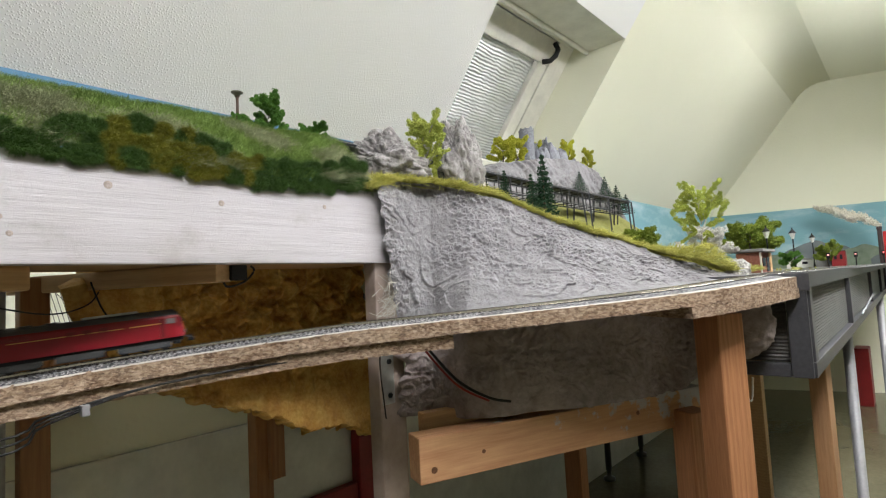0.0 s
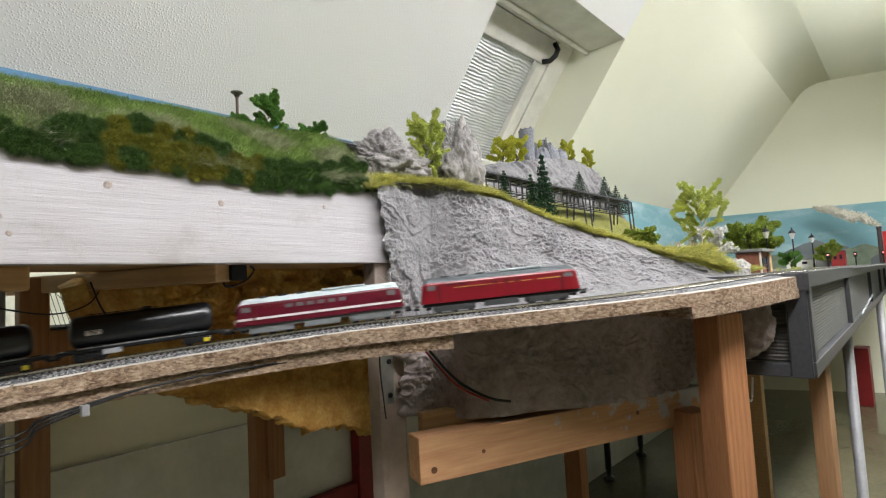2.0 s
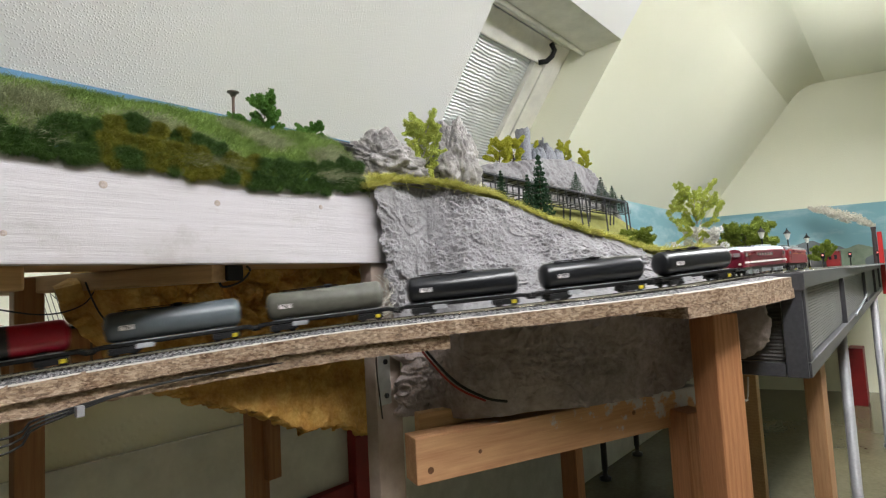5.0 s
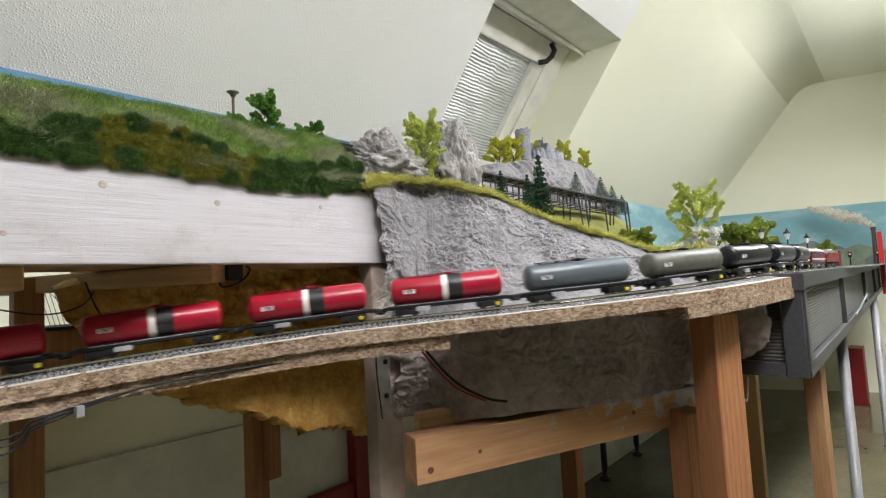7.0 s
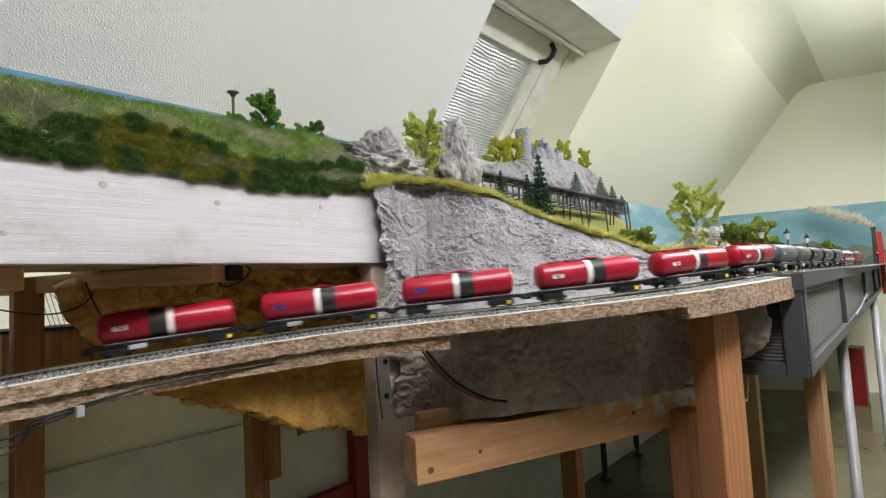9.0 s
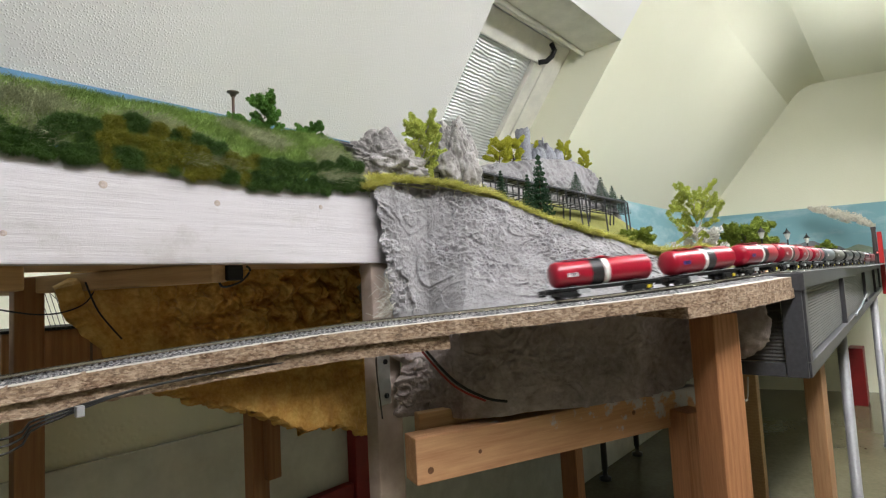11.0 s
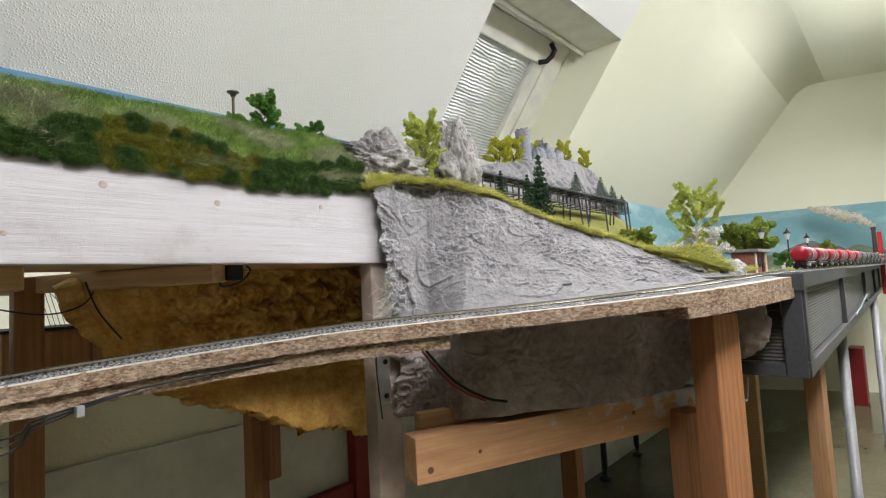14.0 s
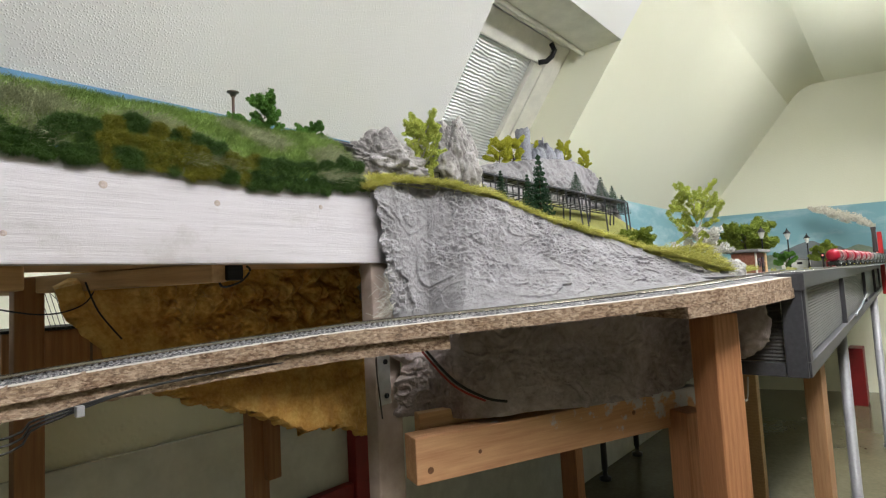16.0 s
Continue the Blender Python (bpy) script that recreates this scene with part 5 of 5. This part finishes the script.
def bogie(parent, x, axles, wheel_r=0.0055, material=None, long=0.030):
    b = part("bogie", boxed(-long / 2 - 0.006, long / 2 + 0.006, -0.0105, 0.0105, 0.006, 0.0105, 0.0008), material or M["black"], parent)
    b.location = (x, 0, 0)
    for y in (-0.0125, 0.0125):
        part("bogie_side", boxed(-long / 2 - 0.007, long / 2 + 0.007, y - 0.0012, y + 0.0012, 0.0030, 0.0105, 0.0006), material or M["black"], b)
    for k in range(axles):
        wx = (k / (axles - 1) - 0.5) * long
        bm = bmesh.new()
        for y in (-0.0088, 0.0088):
            lathe(bm, [(wheel_r, -0.0014), (wheel_r, 0.0014)], 14, "Y", (0, y, 0))
        lathe(bm, [(0.0012, -0.0075), (0.0012, 0.0075)], 6, "Y")
        w = part("wheelset", bm, M["wheel"], b)
        w.location = (wx, 0, wheel_r)
        for y in (-0.0139, 0.0139):
            bx = part("axle_box", boxed(-0.003, 0.003, -0.001, 0.001, -0.002, 0.003, 0.0005), M["yellow"] if (k == axles - 1 and x > 0 and axles == 2) else (material or M["black"]), b)
            bx.location = (wx, y, wheel_r)


def buffers(parent, half, z=0.0118):
    for sx in (-1, 1):
        for y in (-0.010, 0.010):
            bm = bmesh.new()
            lathe(bm, [(0.0016, 0), (0.0016, 0.0045), (0.0030, 0.0048), (0.0030, 0.0058)], 10, "X")
            if sx < 0:
                bmesh.ops.scale(bm, vec=(-1, 1, 1), verts=bm.verts)
                bmesh.ops.reverse_faces(bm, faces=bm.faces)
            o = part("buffer", bm, M["wheel"], parent)
            o.location = (sx * (half - 0.0062), y, z)
        part("coupling", boxed(min(sx * (half - 0.006), sx * (half + 0.002)), max(sx * (half - 0.006), sx * (half + 0.002)), -0.003, 0.003, 0.0065, 0.0095, 0.0005), M["black"], parent)


def tank_wagon(name, body, label, band=0, dome=True, plate="plate_white"):
    """Four-axle tank wagon; its length runs along x."""
    t = thing(name, (0, 0, 0), label, "tank wagon", "tank wagons of the train")
    half = TANK / 2 - 0.004
    part("underframe", boxed(-half + 0.006, half - 0.006, -0.011, 0.011, 0.0108, 0.0142, 0.0005), M["black"], t)
    for y in (-0.0125, 0.0125):
        part("sole_bar", boxed(-half + 0.006, half - 0.006, y - 0.0012, y + 0.0012, 0.0122, 0.0155, 0.0004), M["black"], t)
    for sx in (-1, 1):
        part("headstock", boxed(sx * half - (0.006 if sx > 0 else 0), sx * half + (0.006 if sx < 0 else 0), -0.0145, 0.0145, 0.0095, 0.0150, 0.0005), M["black"], t)
    L, R, zc = 0.0785, 0.0186, 0.0352
    bm = bmesh.new()
    lathe(bm, [(0.002, -L), (0.009, -L + 0.0006), (0.0155, -L + 0.0026), (R - 0.0005, -L + 0.0062), (R, -L + 0.0085), (R, L - 0.0085), (R - 0.0005, L - 0.0062), (0.0155, L - 0.0026), (0.009, L - 0.0006), (0.002, L)], 36, "X", (0, 0, zc))
    tk = part("tank", bm, body, t, smooth=True)
    if band:
        for nm, x0, x1, m in (("white_band", *sorted((-0.0065 * band, 0.0015 * band)), M["band_white"]), ("black_band", *sorted((0.0020 * band, 0.0215 * band)), M["band_black"])):
            bm = bmesh.new()
            lathe(bm, [(R + 0.0003, x0), (R + 0.0003, x1)], 36, "X", (0, 0, zc))
            part(nm, bm, m, tk, smooth=False)
    for x in (-0.05, 0.05):
        part("saddle", boxed(x - 0.006, x + 0.006, -0.012, 0.012, 0.0140, 0.0190, 0.0008), M["black"], t)
    for y in (-1, 1):
        pl = part("data_plate", boxed(-0.008, 0.008, -0.0002, 0.0002, -0.0028, 0.0028), M[plate], tk)
        pl.matrix_local = pose(-0.052, y * (R + 0.0002), zc - 0.001)
        for k in range(3):
            bar = part("lettering_bar", boxed(-0.006 + 0.002 * k, 0.006 - 0.001 * k, -0.00012, 0.00012, -0.0004, 0.0004), M["band_black"] if plate == "plate_white" else M["band_white"], pl)
            bar.location = (0, y * 0.00035, 0.0016 - 0.0016 * k)
        bx = part("brake_cylinder", boxed(-0.045, -0.026, y * 0.0135 - 0.002, y * 0.0135 + 0.002, 0.0068, 0.0128, 0.001), M["gear_grey"], t, "pale grey brake gear")
        part("handrail", tubed([(-0.07, y * 0.0140, 0.0165), (0.07, y * 0.0140, 0.0165)], 0.0005, 5), M["gear_grey"], t)
    if dome:
        bm = bmesh.new()
        box(bm, -0.060, 0.018, -0.007, 0.007, 0.0548, 0.0558, 0.0003)
        for x in (-0.055, -0.03, -0.005, 0.012):
            box(bm, x, x + 0.002, -0.004, 0.004, 0.0530, 0.0549)
        part("walkway", bm, body if band else M["black"], t)
        bm = bmesh.new()
        lathe(bm, [(0.006, 0.0525), (0.006, 0.0565), (0.004, 0.0575)], 14, "Z", (0.004, 0, 0))
        part("filler_dome", bm, body if band else M["black"], t)
    bogie(t, -0.058, 2, long=0.0205)
    bogie(t, 0.058, 2, long=0.0205)
    buffers(t, TANK / 2)
    return t


def loco(name, body, label, stripe, white_roof):
    """Six-axle diesel locomotive, rounded roof and raked cab ends; it runs towards +x."""
    t = thing(name, (0, 0, 0), label, "diesel locomotive", "locomotives of the train")
    hl, hw = LOCO / 2 - 0.0090, 0.0168
    sec = [(-hw, 0.0150), (-hw, 0.0405), (-hw + 0.0012, 0.0430), (-hw + 0.0045, 0.0470), (-hw + 0.0100, 0.0492), (0, 0.0500)]
    sec = sec + [(-y, z) for y, z in sec[-2::-1]]
    stations = [(-hl, 0.0030, 0.80), (-hl + 0.0020, 0.0012, 0.90), (-hl + 0.0110, 0.0, 0.985), (-hl + 0.018, 0.0, 1.0), (hl - 0.018, 0.0, 1.0), (hl - 0.0110, 0.0, 0.985), (hl - 0.0020, 0.0012, 0.90), (hl, 0.0030, 0.80)]
    verts, faces = [], []
    n = len(sec)
    for x, inn, top in stations:
        for y, z in sec:
            yy = math.copysign(max(0, abs(y) - inn), y)
            zz = z if z < 0.030 else 0.030 + (z - 0.030) * top
            # the cab front leans back above the waist
            lean = 0.0
            if abs(abs(x) - hl) < 0.003 and z > 0.030:
                lean = -math.copysign((z - 0.030) * 0.35, x)
            verts.append((x + lean, yy, zz))
    for i in range(len(stations) - 1):
        for j in range(n - 1):
            faces.append((i * n + j, (i + 1) * n + j, (i + 1) * n + j + 1, i * n + j + 1))
    faces += [tuple(range(n)), tuple((len(stations) - 1) * n + j for j in range(n))[::-1]]
    me = raw_mesh(verts, faces, [body, M["roof_pale"] if white_roof else M["roof_gray"]])
    for p in me.polygons:
        if p.center.z > 0.0425 and p.normal.z > 0.3 or (p.center.z > 0.0425 and abs(p.normal.x) < 0.8):
            p.material_index = 1
    bm = bmesh.new()
    bm.from_mesh(me)
    bmesh.ops.recalc_face_normals(bm, faces=bm.faces)
    bm.to_mesh(me)
    bm.free()
    b = part("body", me, None, t)
    part("frame", boxed(-hl + 0.002, hl - 0.002, -0.0135, 0.0135, 0.0100, 0.0148, 0.0008), M["under_grey"] if stripe == "white" else M["black"], t)
    part("fuel_tank", boxed(-0.024, 0.024, -0.0145, 0.0145, 0.0040, 0.0120, 0.001), M["under_grey"] if stripe == "white" else M["dark_grey"], t)
    for y in (-1, 1):
        yy = y * (hw + 0.0002)
        sm = M["band_white"] if stripe == "white" else M["band_gold"]
        zs = (0.0215, 0.0245) if stripe == "white" else (0.0335, 0.0343)
        xs = (-hl + 0.004, hl - 0.004) if stripe == "white" else (-0.065, 0.045)
        part("side_stripe", boxed(xs[0], xs[1], yy - 0.0002, yy + 0.0002, *zs), sm, b)
        if stripe != "white":
            part("side_emblem", boxed(0.052, 0.085, yy - 0.0002, yy + 0.0002, 0.0333, 0.0345), M["band_gold"], b)
        for x in ((-0.045, -0.031, -0.017, -0.003, 0.011, 0.025) if stripe == "white" else (-0.012, 0.004, 0.02)):
            part("side_window", boxed(x, x + 0.009, yy - 0.0002, yy + 0.0003, 0.0330, 0.0380, 0.0001), M["loco_window"] if stripe == "white" else M["dark_red"], b)
        for x in (-hl + 0.010, hl - 0.022):
            part("cab_window", boxed(x, x + 0.012, yy - 0.0002, yy + 0.0003, 0.0325, 0.0390, 0.0001), M["loco_window"], b)
        for x in (-hl + 0.024, hl - 0.028):
            part("cab_door", boxed(x, x + 0.0045, yy - 0.0002, yy + 0.0002, 0.0165, 0.0385), M["dark_red"], b)
        for k in range(9):
            part("louvre", boxed(-0.075 + 0.0032 * k, -0.0732 + 0.0032 * k, yy - 0.0003, yy + 0.0003, 0.036, 0.0405), M["dark_red"], b)
    for sx in (-1, 1):
        for y in (-0.0105, 0.0105):
            bm = bmesh.new()
            lathe(bm, [(0.0022, -0.0006), (0.0022, 0.0006)], 10, "X")
            h = part("headlight", bm, M["lamp_glass"], b)
            h.location = (sx * (hl + 0.0004), y, 0.0205)
        for y in (-0.006, 0.006):
            fw = part("front_window", boxed(-0.0003, 0.0003, -0.005, 0.005, -0.0035, 0.0035), M["loco_window"], b)
            fw.matrix_local = pose(sx * (hl - 0.0017), y, 0.0362, 0, -sx * 19.5, 0)
        part("cab_step", boxed(sx * (hl - 0.010) - 0.004, sx * (hl - 0.010) + 0.004, -0.0150, 0.0150, 0.0060, 0.0100, 0.0005), M["black"], t)
    part("roof_hatch", boxed(0.004, 0.062, -0.008, 0.008, 0.0500, 0.0525, 0.001), M["roof_pale"], t, "pale raised roof hatch")
    for x in (-0.075, -0.05, -0.025):
        bm = bmesh.new()
        lathe(bm, [(0.007, 0.0485), (0.007, 0.0512), (0.005, 0.0515)], 16, "Z", (x, 0, 0))
        part("roof_fan", bm, M["dark_grey"], t)
    for x in (-0.066, 0.066):
        bogie(t, x, 3, 0.0060, M["under_grey"] if stripe == "white" else M["dark_grey"], 0.0440)
    buffers(t, LOCO / 2)
    return t


# front to back: offset of each vehicle's middle from the tank end of the last wagon
def build_train():
    rows = []
    kinds = {
        "red": tank_wagon("tank_wagon", M["tank_red"], "red tank wagon with one white and one black band", 1),
        "grey": tank_wagon("tank_wagon", M["tank_grey"], "blue-grey four-axle tank wagon"),
        "olive": tank_wagon("tank_wagon", M["tank_olive"], "weathered olive-grey four-axle tank wagon"),
        "black": tank_wagon("tank_wagon", M["tank_black"], "glossy black four-axle tank wagon"),
        "last": tank_wagon("tank_wagon", M["tank_red"], "last red tank wagon with a black and a white band", -1),
    }
    first = {}
    order = ["last"] + ["red"] * 5 + ["grey", "olive", "black", "black", "black"]
    for i, k in enumerate(order):
        if k not in first:
            ob = first[k] = kinds[k]
        else:
            ob = copy_thing(kinds[k], pose(0, 0, 0))
        rows.append((ob, 0.0785 + TANK * i, 0.058))
    for ob, _, _ in rows[1:3]:
        for c in ob.children_recursive:
            if c.name.startswith("data_plate"):
                me = c.data.copy()
                me.materials[0] = M["plate_blue"]
                c.data = me
        tagged(ob, "red tank wagon with two bands and a blue plate", "tank wagon", "tank wagons of the train")
    s = TANK * 11 - 0.0145
    rows.append((loco("diesel_locomotive", M["loco_wine"], "wine-red diesel locomotive with a white side stripe", "white", True), s + LOCO / 2, 0.066))
    rows.append((loco("diesel_locomotive", M["loco_red"], "bright red diesel locomotive with a thin gold line", "gold", False), s + LOCO * 1.5 + 0.006, 0.066))
    return rows


# seconds and place of the last wagon's tank end along the track
RUN = [(0.0, -2.467), (0.5, -2.334), (1.5, -2.066), (3.0, -1.665), (4.0, -1.404), (7.0, -0.590), (9.0, 0.0), (12.5, 1.035), (14.5, 1.56), (16.0, 1.970)]


def run_at(t):
    return float(np.interp(t, [r[0] for r in RUN], [r[1] for r in RUN]))


def motions():
    for ob, mid, half in TRAIN:
        rows = []
        for k in range(33):
            t = k * 0.5
            s = sum(run_at(t + d) for d in (-0.6, -0.3, 0.0, 0.3, 0.6)) / 5 if 0.6 <= t <= 15.4 else run_at(t)
            a, b = on_way(s + mid - half), on_way(s + mid + half)
            d = b - a
            rows.append((t, Matrix.Translation((a + b) / 2) @ pose(0, 0, 0, 0, -math.degrees(math.asin(d.z / d.length)), math.degrees(math.atan2(d.y, d.x)))))
        walk(ob, rows)


# ---- small materials ----
def glass_build(nt, b):
    b.inputs["Transmission Weight"].default_value = 1.0


def glow(name, c, strength):
    def build(nt, b):
        b.inputs["Emission Color"].default_value = (*c, 1)
        b.inputs["Emission Strength"].default_value = strength
    return mat(name, build, 0.5)


M["glass"] = mat("window_glass", glass_build, 0.02)
M["blind"] = plain("silver_blind", (0.66, 0.68, 0.69), 0.26, 0.6, 0.03)
M["glow"] = glow("lit_diffuser", (0.985, 0.985, 1.0), 27.0)
M["red_glow"] = glow("lit_red_signal", (1, 0.03, 0.02), 1.6)
M["post_plaster"] = speckled("plaster_smeared_timber", (0.26, 0.20, 0.17), (0.46, 0.37, 0.32), 25, 0.75, 0.4, 0.002, 5.0)
M["leg_pale"] = wood("pale_brown_timber", (0.36, 0.19, 0.09), (0.5, 0.29, 0.15), 2, 0.55)


def beam_build(nt, b):
    v = coords(nt, (0.06, 1, 1))
    g = noise_fac(nt, v, 180.0, 5, 0.7)
    w = noise_fac(nt, v, 40.0, 3)
    col = ramp(nt, w, [(0.3, (0.50, 0.25, 0.12)), (0.7, (0.68, 0.40, 0.21))])
    col = mixc(nt, 0.35, col, ramp(nt, g, [(0.35, (0.36, 0.17, 0.08)), (0.65, (0.70, 0.44, 0.24))]))
    # plaster smears gather towards the far end and the upper edge
    tc = nt.nodes.new("ShaderNodeTexCoord")
    sep = nt.nodes.new("ShaderNodeSeparateXYZ")
    nt.links.new(tc.outputs["Object"], sep.inputs[0])
    n = noise_fac(nt, coords(nt), 34.0, 6, 0.65)
    m1 = nt.nodes.new("ShaderNodeMath")
    m1.operation = "MULTIPLY_ADD"
    m1.inputs[1].default_value = 0.55
    nt.links.new(sep.outputs[0], m1.inputs[0])
    nt.links.new(n, m1.inputs[2])
    m2 = nt.nodes.new("ShaderNodeMath")
    m2.operation = "MULTIPLY_ADD"
    m2.inputs[1].default_value = 2.6
    nt.links.new(sep.outputs[2], m2.inputs[0])
    nt.links.new(m1.outputs[0], m2.inputs[2])
    k = ramp(nt, m2.outputs[0], [(0.86, (0, 0, 0)), (0.93, (1, 1, 1))])
    col = mixc(nt, k, col, (0.55, 0.53, 0.53))
    nt.links.new(col, b.inputs["Base Color"])
    bump(nt, b, g, 0.3, 0.0008)


M["beam_plaster"] = mat("pine_with_plaster_smears", beam_build, 0.6, 0, 0.35)
M["rib"] = speckled("grey_ribbed_panel", (0.085, 0.085, 0.083), (0.145, 0.143, 0.135), 300, 0.5, 0.3, 0.0008)
M["rib_dark"] = speckled("dark_woven_panel", (0.05, 0.05, 0.05), (0.13, 0.12, 0.11), 500, 0.7, 0.6, 0.002)
M["clear"] = plain("clear_tape", (0.42, 0.43, 0.45), 0.2)
M["pale_edge"] = speckled("pale_board_top", (0.52, 0.48, 0.41), (0.72, 0.69, 0.62), 120, 0.5, 0.2, 0.0006)
M["fibre"] = plain("pale_fibre", (0.60, 0.57, 0.50), 0.7)
M["meadow"] = speckled("yellow_green_ground", (0.12, 0.13, 0.03), (0.30, 0.29, 0.08), 220, 0.9, 0.6, 0.002)
M["boulder"] = speckled("grey_brown_rock", (0.10, 0.092, 0.09), (0.40, 0.38, 0.372), 60, 0.8, 1.0, 0.006, 9.0)
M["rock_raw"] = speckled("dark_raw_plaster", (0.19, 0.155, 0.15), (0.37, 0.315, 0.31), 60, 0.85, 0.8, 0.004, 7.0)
M["rock_pale"] = speckled("pale_plaster", (0.34, 0.33, 0.31), (0.55, 0.54, 0.50), 120, 0.8, 0.6, 0.002)
M["bridge"] = plain("black_bridge_steel", (0.022, 0.024, 0.032), 0.45)
M["castle"] = speckled("grey_castle_stone", (0.13, 0.135, 0.16), (0.32, 0.33, 0.365), 160, 0.8, 0.8, 0.003)
M["knot"] = speckled("dark_knot", (0.10, 0.045, 0.02), (0.24, 0.11, 0.05), 200, 0.6)
M["knot_pale"] = speckled("whitewashed_knot", (0.24, 0.18, 0.14), (0.44, 0.38, 0.34), 200, 0.6)
M["rust"] = speckled("rusty_brown_metal", (0.07, 0.04, 0.03), (0.14, 0.085, 0.06), 300, 0.6)
M["lamp_metal"] = plain("grey_lamp_metal", (0.22, 0.20, 0.18), 0.3, 0.8)
M["lantern"] = plain("pale_lantern_glass", (0.75, 0.74, 0.68), 0.2)
M["brick"] = speckled("red_brown_brick", (0.20, 0.065, 0.04), (0.36, 0.15, 0.10), 160, 0.8, 0.4)
M["kiosk_roof"] = plain("grey_roof_felt", (0.22, 0.21, 0.20), 0.8)
M["dark_glass"] = plain("dark_glass", (0.03, 0.03, 0.035), 0.15)
M["roof_green"] = plain("dark_green_roof", (0.03, 0.12, 0.07), 0.6)
M["roof_grey"] = plain("grey_platform_wall", (0.16, 0.16, 0.155), 0.7)
M["hill_far"] = speckled("blue_grey_printed_hill", (0.11, 0.135, 0.155), (0.17, 0.19, 0.20), 20, 0.6, 0.0)
M["hill_near"] = speckled("green_grey_printed_hill", (0.13, 0.19, 0.12), (0.24, 0.29, 0.22), 26, 0.6, 0.0)
M["chimney"] = plain("dark_brown_brick", (0.06, 0.04, 0.04), 0.7)
M["cotton"] = speckled("grey_cream_cotton", (0.62, 0.58, 0.48), (0.82, 0.78, 0.68), 60, 0.95, 0.5)
M["red_post"] = plain("bright_red_paint", (0.42, 0.012, 0.012), 0.35)
M["black_leg"] = plain("dark_grey_metal", (0.07, 0.07, 0.065), 0.4, 0.5)
M["wheel"] = plain("dark_wheel_steel", (0.045, 0.042, 0.04), 0.45, 0.4)
M["yellow"] = plain("yellow_axle_box", (0.62, 0.50, 0.02), 0.5)
M["gear_grey"] = plain("pale_grey_gear", (0.38, 0.39, 0.41), 0.4)
M["tank_red"] = plain("red_tank_paint", (0.35, 0.007, 0.026), 0.30, 0, 0.06)
M["tank_grey"] = plain("blue_grey_tank_paint", (0.10, 0.12, 0.135), 0.34, 0, 0.08)
M["tank_olive"] = speckled("weathered_olive_tank", (0.085, 0.085, 0.07), (0.15, 0.15, 0.125), 90, 0.45, 0.1, 0.0004)
M["tank_black"] = plain("glossy_black_tank", (0.010, 0.011, 0.014), 0.28, 0, 0.1)
M["plate_white"] = plain("white_data_plate", (0.78, 0.72, 0.74), 0.4)
M["plate_blue"] = plain("blue_data_plate", (0.05, 0.05, 0.30), 0.4)
M["band_white"] = plain("white_band", (0.80, 0.78, 0.76), 0.35, 0, 0.04)
M["band_black"] = plain("black_band", (0.02, 0.02, 0.022), 0.4)
M["band_gold"] = plain("gold_line", (0.62, 0.38, 0.10), 0.4)
M["loco_red"] = plain("bright_red_loco_paint", (0.21, 0.007, 0.015), 0.33, 0, 0.05)
M["loco_wine"] = plain("wine_red_loco_paint", (0.12, 0.006, 0.018), 0.33, 0, 0.05)
M["dark_red"] = plain("shaded_red_louvre", (0.13, 0.008, 0.012), 0.4)
M["roof_pale"] = plain("pale_blue_grey_roof", (0.50, 0.56, 0.58), 0.4)
M["roof_gray"] = plain("grey_loco_roof", (0.075, 0.085, 0.095), 0.62)
M["under_grey"] = plain("grey_bogie_paint", (0.17, 0.18, 0.185), 0.5)
M["dark_grey"] = plain("dark_grey_bogie", (0.045, 0.047, 0.05), 0.5)
M["loco_window"] = plain("pale_window_glass", (0.17, 0.15, 0.155), 0.12)
M["lamp_glass"] = plain("lamp_glass", (0.6, 0.58, 0.5), 0.15)

build_room()
build_window()
build_lights()
build_frame()
build_table()
build_ramp()
build_rock()
build_mound()
build_meadow()
build_hedge()
build_boulders()
build_trees()
build_bridge()
build_castle()
build_street()
build_under()
TRAIN = build_train()
motions()
